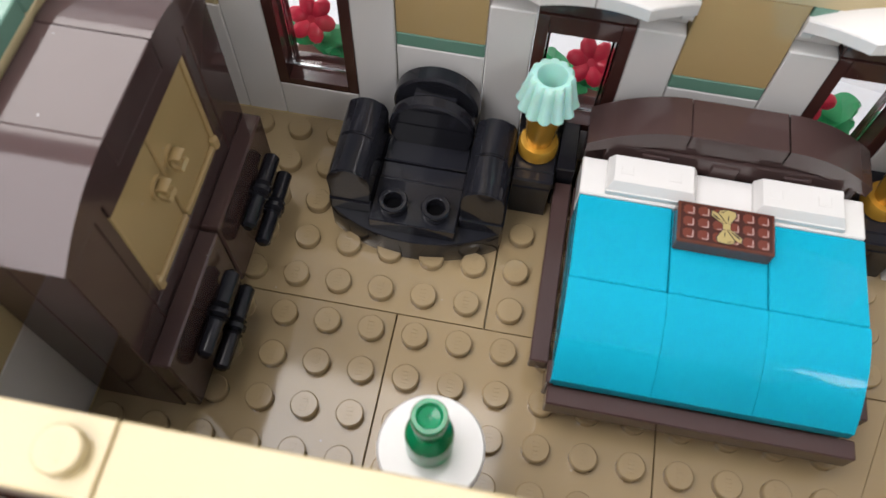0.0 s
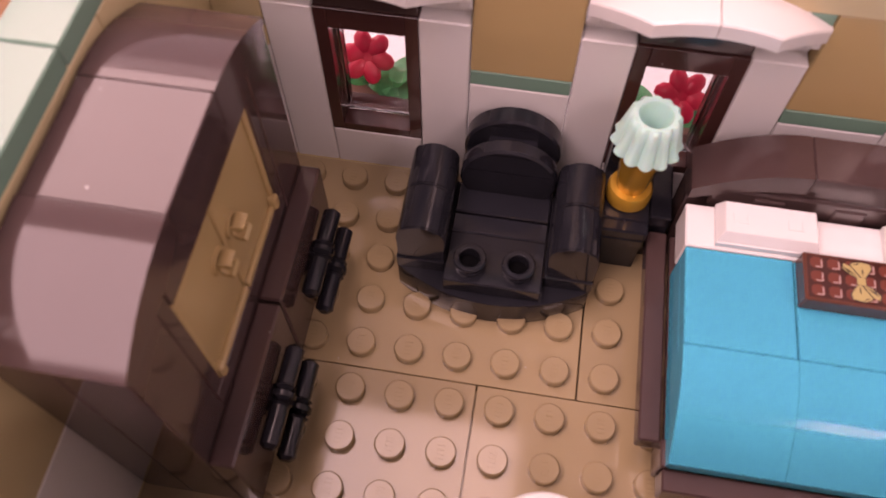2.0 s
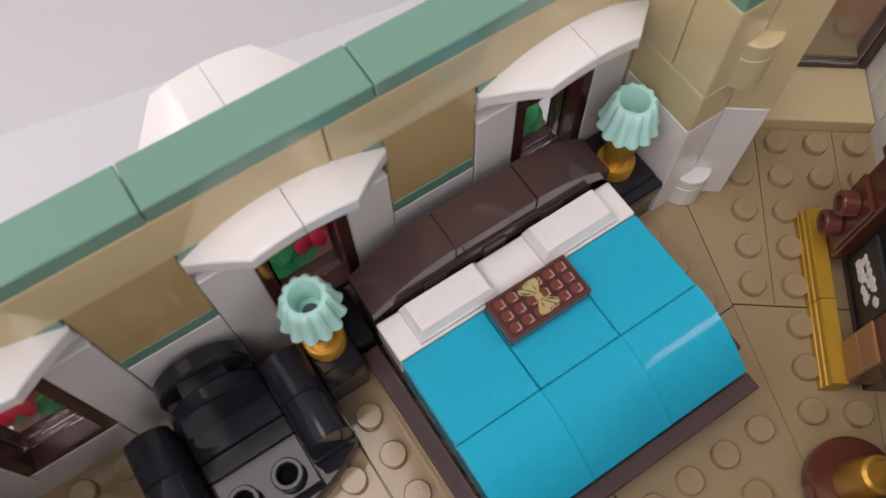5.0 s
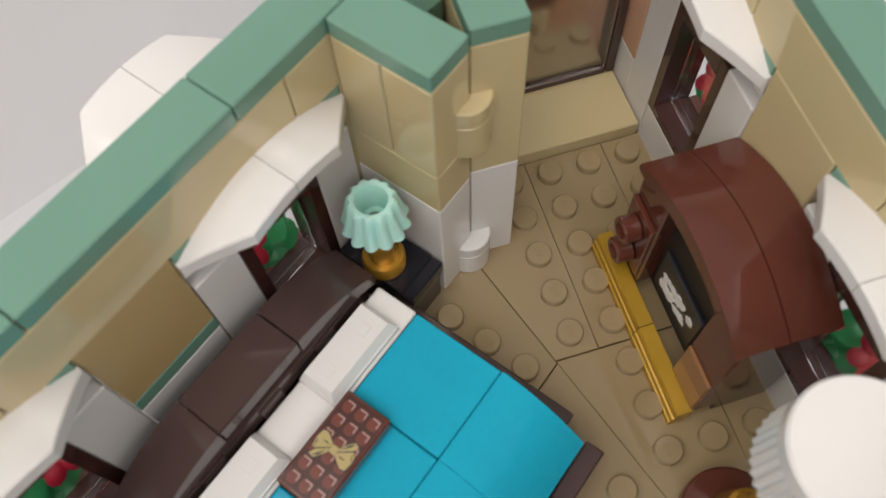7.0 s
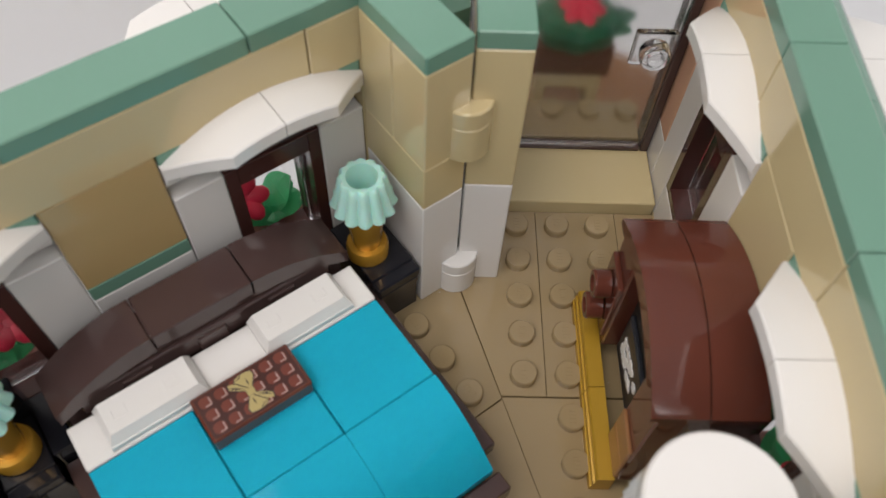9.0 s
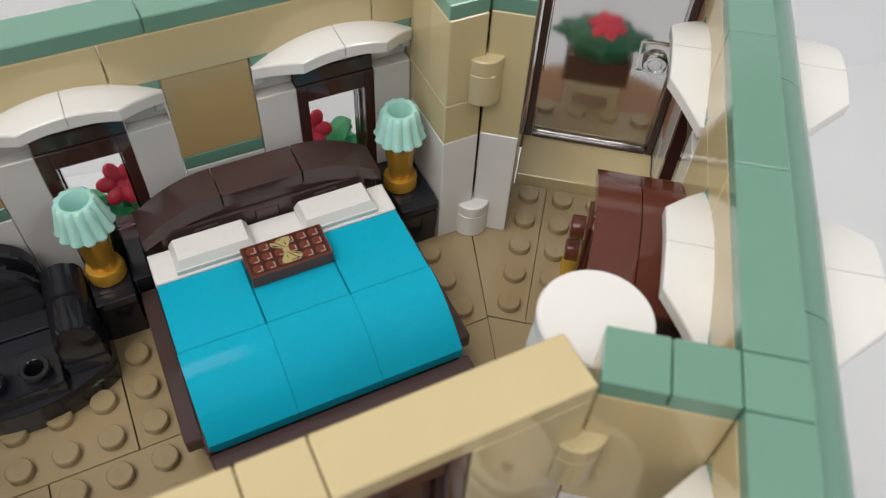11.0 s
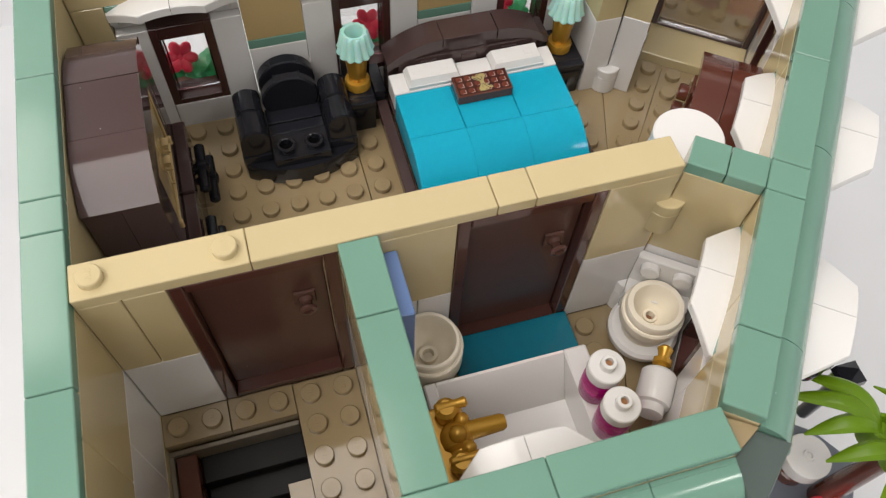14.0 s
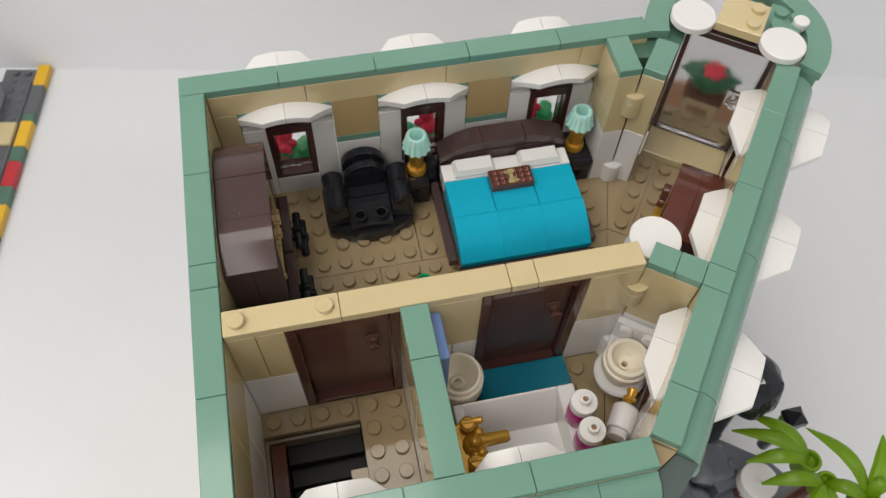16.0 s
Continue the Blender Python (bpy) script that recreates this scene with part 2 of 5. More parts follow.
def profile_y(bm, line, y0, y1):
    """An outline in x and z drawn out along y."""
    a = [bm.verts.new((x, y0, z)) for x, z in line]
    b = [bm.verts.new((x, y1, z)) for x, z in line]
    n = len(line)
    for k in range(n):
        bm.faces.new((a[k], a[(k + 1) % n], b[(k + 1) % n], b[k]))
    bm.faces.new(a[::-1])
    bm.faces.new(b)


def stud(bm, x, y, z, seg=20):
    lathe(bm, [(0.3, z - 0.02), (0.3, z + 0.17), (0.275, z + 0.205)], x, y, seg)
    for d in (-0.13, -0.045, 0.045, 0.13):
        box(bm, x - 0.07, x + 0.07, y + d - 0.022, y + d + 0.022, z + 0.203, z + 0.213, 0.004)


def to_mesh(name, bm, material):
    bmesh.ops.recalc_face_normals(bm, faces=bm.faces)
    for v in bm.verts:
        v.co *= U
    me = bpy.data.meshes.new(name)
    bm.to_mesh(me)
    bm.free()
    me.shade_smooth()
    me.set_sharp_from_angle(angle=radians(32))
    me.materials.append(material)
    return me


def link(name, me, parent=None, m=None):
    ob = new(name, me)
    if parent is not None:
        ob.parent = parent
    if m is not None:
        ob.matrix_basis = m
    return ob


def part(name, bm, material, parent, label="", m=None):
    ob = link(name, to_mesh(name, bm, material), parent, m)
    if label:
        tagged(ob, label)
    return ob


def thing(name, m, label, category, group="", kind=""):
    return tagged(link(name, None, None, m), label, category, group, kind)


def solid(name, bm, material, m, label, category, group="", kind=""):
    return tagged(link(name, to_mesh(name, bm, material), None, m), label, category, group, kind)


SHARED = {}


def piece(name, size, material, parent, x, y, z, rz=0.0, studs=(), bev=0.026):
    """One brick, plate or tile by its corner and size; alike pieces share their mesh."""
    key = (size, material.name, tuple(studs), bev)
    if key not in SHARED:
        bm = bmesh.new()
        g = 0.011
        box(bm, g, size[0] - g, g, size[1] - g, 0, size[2], bev)
        for sx, sy in studs:
            stud(bm, sx, sy, size[2])
        SHARED[key] = to_mesh(name, bm, material)
    return link(name, SHARED[key], parent, Matrix.Translation((x * U, y * U, z * U)) @ Matrix.Rotation(radians(rz), 4, "Z"))


def arc(cx, cy, r, a0, a1, n):
    return [(cx + r * math.cos(radians(a0 + (a1 - a0) * k / n)), cy + r * math.sin(radians(a0 + (a1 - a0) * k / n))) for k in range(n + 1)]


# ---- room round the table ----
def room_shell():
    bm = bmesh.new()
    box(bm, -220, 220, -150, 2, TABLE / U - 6, TABLE / U, 0)
    solid("table_top", bm, TABLE_WHITE, at(0, 31.68, 0, -11.32), "wide plain white table top under the toy building", "table", kind="structure")
    bm = bmesh.new()
    box(bm, -240, 240, 0, 4, -100, 34, 0)
    solid("wall_north", bm, WALL_WHITE, at(0, 31.68, 0, -11.32), "low pale panel standing behind the table", "wall", kind="structure")
    for name, b in (("wall_west", (-244, -240, -300, 200)), ("wall_far", (-244, 244, 200, 204)), ("wall_east", (240, 244, -300, 200)), ("wall_south", (-244, 244, -304, -300))):
        bm = bmesh.new()
        box(bm, b[0], b[1], b[2], b[3], -100, CEIL / U, 0)
        solid(name, bm, WALL_WHITE, FRAME_A, "plain pale room wall", "wall", kind="structure")
    bm = bmesh.new()
    box(bm, -244, 244, -304, 204, CEIL / U, CEIL / U + 4, 0)
    solid("ceiling", bm, WALL_WHITE, FRAME_A, "plain pale room ceiling", "ceiling", kind="structure")
    bm = bmesh.new()
    box(bm, -244, 244, -304, 204, -104, -100, 0)
    solid("ground", bm, FLOOR_PALE, FRAME_A, "unseen room floor below the table, made pale to bounce light", "floor", kind="structure")


room_shell()


# ---- walls of the toy building ----
def wall(name, label, m=FRAME_A):
    return thing(name, m, label, "wall", kind="structure")


def course(w, mat, x0, x1, y0, y1, z0, z1, joints=(), name="brick"):
    """A course of bricks along the longer side, cut at the joints."""
    along_x = (x1 - x0) >= (y1 - y0)
    a, b = (x0, x1) if along_x else (y0, y1)
    cuts = [a] + [j for j in joints if a < j < b] + [b]
    for p, q in zip(cuts, cuts[1:]):
        if along_x:
            piece(name, (round(q - p, 3), round(y1 - y0, 3), round(z1 - z0, 3)), mat, w, p, y0, z0)
        else:
            piece(name, (round(x1 - x0, 3), round(q - p, 3), round(z1 - z0, 3)), mat, w, x0, p, z0)


def fill(w, x0, x1, y0, y1, joints, low=3.6, top=7.2):
    """Tall white panels below, tall tan panels above, with staggered joints."""
    course(w, WHITE, x0, x1, y0, y1, 0, low, [j + 1 for j in joints])
    course(w, TAN, x0, x1, y0, y1, low, top, joints)


def tiles(w, mat, x0, x1, y0, y1, joints):
    course(w, mat, x0, x1, y0, y1, 7.2, 7.6, joints, "tile")


def window_wall(w, centres, inner, outer, along):
    """Masonry round window bays 4 wide. inner/outer: the faces' places across the wall."""
    lo, hi = min(inner, outer), max(inner, outer)
    def put(mat, a, b, z0, z1, cut=(), name="brick", l=lo, h=hi):
        if along == "x":
            course(w, mat, a, b, l, h, z0, z1, cut, name)
        else:
            course(w, mat, l, h, a, b, z0, z1, cut, name)
    for c in centres:
        for s in (-1, 1):
            a = c + (-2 if s < 0 else 1)
            put(WHITE, a, a + 1, 0, 4.8)
            sh = 0.32
            l, h = (lo + sh, hi) if inner < outer else (lo, hi - sh)
            put(WHITE, a, a + 1, 4.8, 5.2, name="bracket", l=l, h=h)
            e = c - 2 if s < 0 else c + 1.72
            put(WHITE, e, e + 0.28, 5.2, 5.6, name="bracket")
        put(WHITE, c - 1, c + 1, 0, 1.2)
        put(WHITE, c - 1.7, c + 1.7, 5.2, 5.6, name="plate", l=lo + 0.12, h=hi - 0.12)
        put(GREEN, c - 2, c + 2, 5.6, 6.0, (c,), name="plate")
        put(BROWN, c - 1, c + 1, 4.8, 5.2, name="plate", l=lo + 0.06, h=hi - 0.06)


def arch_half(outside):
    """Half of a curved window head: a low arc that narrows towards its free edge."""
    bm = bmesh.new()
    n = 12
    top, bot = [], []
    for k in range(n + 1):
        u = 2.0 * k / n
        z = 0.75 - 0.15 * u * u
        if outside:
            v0, v1 = -0.6, 2.05 if u <= 1 else 2.05 - (u - 1) * 1.12
        else:
            v0, v1 = -0.3, 0.86 if u <= 1 else 0.86 - (u - 1) * 0.8
        u2 = max(u, 0.008)
        th = 0.30
        top.append((bm.verts.new((u2, v0, z)), bm.verts.new((u2, v1 - 0.03, z)), bm.verts.new((u2, v1, z - 0.03))))
        bot.append((bm.verts.new((u2, v0, z - th)), bm.verts.new((u2, v1, z - th))))
    for k in range(n):
        a, b, c, d = top[k], top[k + 1], bot[k], bot[k + 1]
        for q in ((a[0], a[1], b[1], b[0]), (a[1], a[2], b[2], b[1]), (a[2], c[1], d[1], b[2]), (c[0], d[0], d[1], c[1]), (a[0], b[0], d[0], c[0])):
            bm.faces.new(q).smooth = False
    for a, c in ((top[0], bot[0]), (top[-1], bot[-1])):
        bm.faces.new((a[0], a[1], a[2], c[1], c[0]))
    return bm


ARCH = {}


def arch_mesh(outside, mirror):
    key = (outside, mirror)
    if key not in ARCH:
        bm = arch_half(outside)
        if mirror:
            for v in bm.verts:
                v.co.x = -v.co.x
        ARCH[key] = to_mesh("window_head", bm, WHITE)
    return ARCH[key]


WIN_COUNT = [0]


def window(m):
    """A window 2 wide and 3 bricks high, its origin at the foot of the frame's middle on the inner face; +y points outwards."""
    WIN_COUNT[0] += 1
    w = thing("window_%d" % WIN_COUNT[0], m, "dark brown toy window under a curved white head", "window", "toy windows", "structure")
    bm = bmesh.new()
    for x0, x1, z0, z1 in ((-1, -0.74, 0, 3.6), (0.74, 1, 0, 3.6), (-0.74, 0.74, 0, 0.22), (-0.74, 0.74, 3.1, 3.6)):
        box(bm, x0, x1, 0.02, 0.96, z0, z1, 0.012)
    part("window_frame", bm, BROWN_RED, w)
    bm = bmesh.new()
    box(bm, -0.75, 0.75, 0.6, 0.68, 0.2, 3.12, 0.02)
    p = part("pane", bm, GLASS, w, "clear pane")
    p.visible_shadow = False
    bm = bmesh.new()
    box(bm, -0.73, 0.73, 0.42, 0.6, 0.23, 0.33, 0.03)
    box(bm, -0.735, -0.66, 0.42, 0.6, 0.33, 3.08, 0.02)
    box(bm, 0.66, 0.735, 0.42, 0.6, 0.33, 3.08, 0.02)
    p = part("pane_lip", bm, GLASS, w, "clear rim of the pane")
    p.visible_shadow = False
    for outside in (False, True):
        for mirror in (False, True):
            mm = Matrix.Translation((0, (1.0 if outside else 0.0) * U, 4.4 * U))
            if not outside:
                mm = mm @ Matrix.Diagonal((1, -1, 1, 1))
            link("window_head", arch_mesh(outside, mirror), w, mm)
    return w


def build_walls():
    # back wall
    w = wall("wall_back", "tan and white toy brick wall with three windows and green top tiles")
    window_wall(w, (-3, 3, 9), 5, 6, "x")
    for a, b in ((-1, 1), (5, 7)):
        course(w, WHITE, a, b, 5.02, 6, 0, 3.2)
        course(w, GREEN, a, b, 5.02, 6, 3.2, 3.6, name="plate")
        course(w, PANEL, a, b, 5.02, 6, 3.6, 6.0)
    course(w, WHITE, -6, -5, 5, 6, 0, 3.6)
    course(w, TAN, -6, -5, 5, 6, 3.6, 6.0)
    course(w, TAN, -6, 13, 5, 6, 6.0, 7.2, (-2, 4, 10))
    course(w, TAN, 11, 13, 5, 6, 0, 6.0)
    tiles(w, GREEN, -7, 13, 5, 6, (-3, 1, 5, 9))
    # left wall
    w = wall("wall_left", "tan toy brick wall above white bricks, capped with green tiles")
    fill(w, -7, -6, -13, 6, (-9, -6, -2, 2))
    tiles(w, GREEN, -7, -6, -13, 5, (-12, -8, -4, -3, 1))
    # front wall
    w = wall("wall_front", "tan toy brick wall with arched windows and green top tiles")
    window_wall(w, (-3, 3), -12, -13, "x")
    for a, b in ((-6, -5), (-1, 1), (5, 7)):
        course(w, WHITE, a, b, -13, -12, 0, 3.6)
        course(w, TAN, a, b, -13, -12, 3.6, 6.0)
    course(w, TAN, -6, 7, -13, -12, 6.0, 7.2, (-1, 3))
    tiles(w, GREEN, -6, 7, -13, -12, (-1, 3))
    # partition
    w = wall("wall_partition", "tan toy brick wall with two doorways and tan top tiles")
    for a, b, js in ((-6, -4, (-5,)), (0, 3, (1,)), (7, 9, ())):
        fill(w, a, b, -6, -5, js)
    piece("tile", (4, 1, 0.4), TAN, w, -6, -6, 7.2, 0, ((0.5, 0.5), (3.5, 0.5)))
    course(w, TAN, -2, 9, -6, -5, 7.2, 7.6, (4, 5), "tile")
    # wall between the stair hall and the bathroom
    w = wall("wall_middle", "toy brick wall with sand green top tiles beside the bathroom")
    fill(w, 0, 1, -12, -6, (-9,))
    tiles(w, GREEN, 0, 1, -12, -6, (-8,))
    # right wing
    w = wall("wall_right", "tan toy brick wall with arched windows and green top tiles", FRAME_B)
    window_wall(w, (4, -2, -8), 3, 4, "y")
    for a, b in ((-12, -10), (-6, -4), (0, 2)):
        course(w, WHITE, 3, 4, a, b, 0, 3.6)
        course(w, TAN, 3, 4, a, b, 3.6, 6.0)
    course(w, WHITE, 3, 4, 6, 7, 0, 1.6)
    course(w, SALMON, 3, 4, 6, 7, 1.6, 6.0)
    course(w, TAN, 3, 4, -12, 7, 6.0, 7.2, (-9, -5, -1, 3))
    course(w, GREEN, 3, 4, -12, 6, 7.2, 7.6, (-10, -6, -5, -1, 3), "tile")
    w = wall("wall_stub", "short tan toy brick wall with green top tiles", FRAME_B)
    fill(w, 1, 3, -6, -5, ())
    course(w, GREEN, 1, 3, -6, -5, 7.2, 7.604, (2,), "tile")
    # the two corner posts
    w = wall("wall_post", "tan and white toy brick corner post with a green cap")
    course(w, WHITE, 11, 12, 3, 5, 0, 3.6)
    course(w, TAN, 11, 12, 3, 5, 3.6, 4.8)
    course(w, TAN, 11, 12, 3, 5, 4.8, 7.2, (4,))
    tiles(w, GREEN, 11, 12, 3, 5, ())
    w = wall("wall_post", "tan and white toy brick corner post with a green cap", FRAME_B)
    course(w, WHITE, -2, -1, 3, 5, 0, 3.6)
    course(w, TAN, -2, -1, 3, 5, 3.6, 7.2)
    tiles(w, GREEN, -2, -1, 3, 5, ())
    # Near-black filling added for the shade in the slit between the posts.
    bm = bmesh.new()
    prism(bm, [(12.003, 3.3), (12.003, 4.2), (12.75, 4.1), (12.16, 3.28)], 0, 6.4, 0.01)
    solid("wall_gap_core", bm, STEP_DARK, FRAME_A, "added near-black filling that stands in for shade between two posts", "wall", kind="structure")
    # Added filling; its darkened green carries the shade of the gap.
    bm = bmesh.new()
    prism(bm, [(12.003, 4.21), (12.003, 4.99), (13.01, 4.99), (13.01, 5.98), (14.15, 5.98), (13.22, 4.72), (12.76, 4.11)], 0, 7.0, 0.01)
    solid("wall_gap_brick", bm, DEEP_GREEN, FRAME_A, "added filling behind two corner posts, gap shade put into its green", "wall", kind="structure")
    for c in (-3, 3, 9):
        window(at(c, 5, 1.2))
    for c in (-3, 3):
        window(at(c, -12, 1.2, 180))
    for c in (4, -2, -8):
        window(at(3, c, 1.2, -90, FRAME_B))


def cornice(name, m, x0, x1, joints):
    """Rounded moulding outside a wall top; it runs along x and bulges to -y."""
    c = thing(name, m, "rounded sand green toy moulding under the wall top", "moulding", kind="structure")
    cuts = [x0, *joints, x1]
    line = [(0, 7.15), (-0.1, 7.15)] + [(-0.12 - 0.88 * math.sin(radians(a)), 6.0 + 1.12 * math.cos(radians(a))) for a in range(0, 91, 9)] + [(-1.0, 5.6), (0, 5.6)]
    for a, b in zip(cuts, cuts[1:]):
        bm = bmesh.new()
        profile_x(bm, line, a + 0.012, b - 0.012)
        for f in bm.faces:
            f.smooth = True
        part("moulding", bm, GREEN, c)


def build_cornices():
    cornice("cornice", at(0, -13), -7, 7, (-1, 5))
    cornice("cornice", at(4, 0, 0, 90, FRAME_B), -12, 6, (-9.7, -3.7, 2.3))
    bm = bmesh.new()
    p, q = b_point(4, -12), b_point(4.8, -12)
    prism(bm, [(7, -13), (7, -13.9), (7.4, -13.95), q, p], 5.6, 6.9, 0.04)
    solid("cornice_corner", bm, CORNER_GREEN, FRAME_A, "dark grey-green wedge between two mouldings", "moulding", kind="structure")
    bm = bmesh.new()
    prism(bm, [(7, -12), (7, -13), p], 0, 7.1, 0.02)
    solid("wall_corner_core", bm, DARK_TAN, FRAME_A, "dark tan filling in the outer wall corner", "wall", kind="structure")


# ---- floors ----
def plate(name, poly, parent, mat, studs, m=FRAME_A, z=0.0):
    bm = bmesh.new()
    n = len(poly)
    cx, cy = sum(p[0] for p in poly) / n, sum(p[1] for p in poly) / n
    inset = [(x + (cx - x) * 0.018 / math.hypot(cx - x, cy - y), y + (cy - y) * 0.018 / math.hypot(cx - x, cy - y)) for x, y in poly]
    prism(bm, inset, z - 0.4, z, 0.014)
    p = part(name, bm, mat, parent, "", m)
    if ("stud", mat.name) not in SHARED:
        bm = bmesh.new()
        stud(bm, 0, 0, 0)
        SHARED["stud", mat.name] = to_mesh("stud", bm, mat)
    for x, y in studs:
        link("stud", SHARED["stud", mat.name], p, Matrix.Translation((x * U, y * U, z * U)))
    return p


def grid(x0, x1, y0, y1, keep=lambda x, y: True):
    return [(x + 0.5, y + 0.5) for x in range(x0, x1) for y in range(y0, y1) if keep(x + 0.5, y + 0.5)]


def build_floor():
    bm = bmesh.new()
    box(bm, -6.9, 8.5, -6.9, 5.9, -0.8, -0.405, 0)
    box(bm, 8.0, 12.5, -4, 5.9, -0.8, -0.407, 0)
    box(bm, -2, 6.9, -12.9, -6.8, -0.8, -0.409, 0)
    f = solid("floor", bm, DARK_TAN, FRAME_A, "dark tan studded toy plates laid edge to edge", "floor", kind="structure")
    def bed(x, y):
        return not (3.6 < x < 9.4 and -1.2 < y < 4.6)
    def free(x, y):
        if not bed(x, y) or (x < -3.9 and -2 < y < 4.0) or (abs(x) < 1.3 and y > 1.9) or (abs(x) < 2 and y > 2.2):
            return False
        if (1.9 < x < 3.1 and y > 3) or (x > 9.7 and y > 2.9):
            return False
        return x + 0.42 < 11 + y / 3
    plate("plate", [(-6, 0), (2, 0), (2, 5), (-6, 5)], f, DARK_TAN, grid(-6, 2, 0, 5, free))
    plate("plate", [(2, 0), (11.035, 0), (12.03, 3), (12.03, 5), (2, 5)], f, DARK_TAN, grid(2, 12, 0, 5, free))
    plate("plate", [(-6, -5), (0, -5), (0, 0), (-6, 0)], f, DARK_TAN, grid(-6, 0, -5, 0, free))
    plate("plate", [(0, -5), (6, -5), (6, 0), (0, 0)], f, DARK_TAN, grid(0, 6, -5, 0, free))
    plate("plate", [(6, -5), (9.37, -5), (11.035, 0), (6, 0)], f, DARK_TAN, grid(6, 11, -5, 0, free))
    # stair hall and bathroom
    plate("plate", [(-2, -12), (0, -12), (0, -6), (-2, -6)], f, DARK_TAN, grid(-2, 0, -12, -6))
    for a in (-6, -4):
        plate("plate", [(a, -7), (a + 2, -7), (a + 2, -6), (a, -6)], f, DARK_TAN, grid(a, a + 2, -7, -6))
    plate("plate", [(-2.7, -9.8), (-2, -9.8), (-2, -9), (-2.7, -9)], f, DARK_TAN, ())
    plate("plate", [(1, -12), (7, -12), (9, -6), (1, -6)], f, DARK_TAN, [(7.5, -7.5), (7.5, -6.6), (7.4, -8.5)])
    # right wing
    g = tagged(link("floor_wing", None, None, FRAME_B), "dark tan studded toy plates in the angled wing", "floor", "", "structure")
    bm = bmesh.new()
    box(bm, -1, 3.9, -5.5, 6.5, -0.8, -0.411, 0)
    box(bm, 2.0, 3.9, -11.5, -5.5, -0.8, -0.411, 0)
    part("underfloor", bm, DARK_TAN, g)
    plate("plate", [(-1, 0), (0, 0), (0, 5), (-1, 5), (-2, 3)], g, DARK_TAN, [(-0.5, k + 0.5) for k in range(5)])
    plate("plate", [(0, 0), (2, 0), (2, 5), (0, 5)], g, DARK_TAN, grid(0, 2, 0, 5, lambda x, y: y > 2.1 or x < 1))
    plate("plate", [(2, 0), (3, 0), (3, 5), (2, 5)], g, DARK_TAN, grid(2, 3, 0, 5, lambda x, y: y > 2))
    plate("plate", [(-1, 0), (2, 0), (2, -5), (0.667, -5)], g, DARK_TAN, grid(0, 2, -5, 0, lambda x, y: (x < 0.9 or y < -2) and x - 0.42 > -1 - y / 3 and not (y < -3 and x > 0.4 and y > -5.1 and y < -3.4)))
    plate("plate", [(2, -5), (3, -5), (3, 0), (2, 0)], g, DARK_TAN, grid(2, 3, -5, 0, lambda x, y: y < -2))
    plate("plate", [(1, -6), (3, -6), (3, -12)], g, DARK_TAN, [(1.75, -6.5)])


def build_lower_storeys():
    b = thing("lower_storeys", FRAME_A, "tan lower storeys of the toy building standing on the table", "building")
    outline = [(-7, -13), (7, -13), b_point(4, -12), b_point(4, 7), b_point(2.5, 10), b_point(-0.5, 10), (13, 6), (-7, 6)]
    bm = bmesh.new()
    prism(bm, outline, TABLE / U, -9.2, 0.03)
    part("lower_mass", bm, TAN, b)
    for a, c in (((-7, -13), (7, -12)), ((-7, -12), (-6, 6)), ((-6, 5), (13, 6))):
        bm = bmesh.new()
        box(bm, a[0], c[0], a[1], c[1], -9.2, 0, 0.02)
        part("storey_wall", bm, TAN, b)
    bm = bmesh.new()
    box(bm, 3, 4, -12, 7, -9.2, 0, 0.02)
    part("storey_wall", bm, TAN, b, "", FRAME_B)


build_walls()
build_cornices()
build_floor()
build_lower_storeys()

# ---- bedroom ----
def curve_top(y0, y1, z_hi, z_lo, base, n=10):
    """Side outline of a curved slope that falls from y0 to y1."""
    pts = []
    for k in range(n + 1):
        s = k / n
        pts.append((y0 + (y1 - y0) * s, z_hi - (z_hi - z_lo) * s ** 2.1))
    return pts + [(y1, base), (y0, base)]


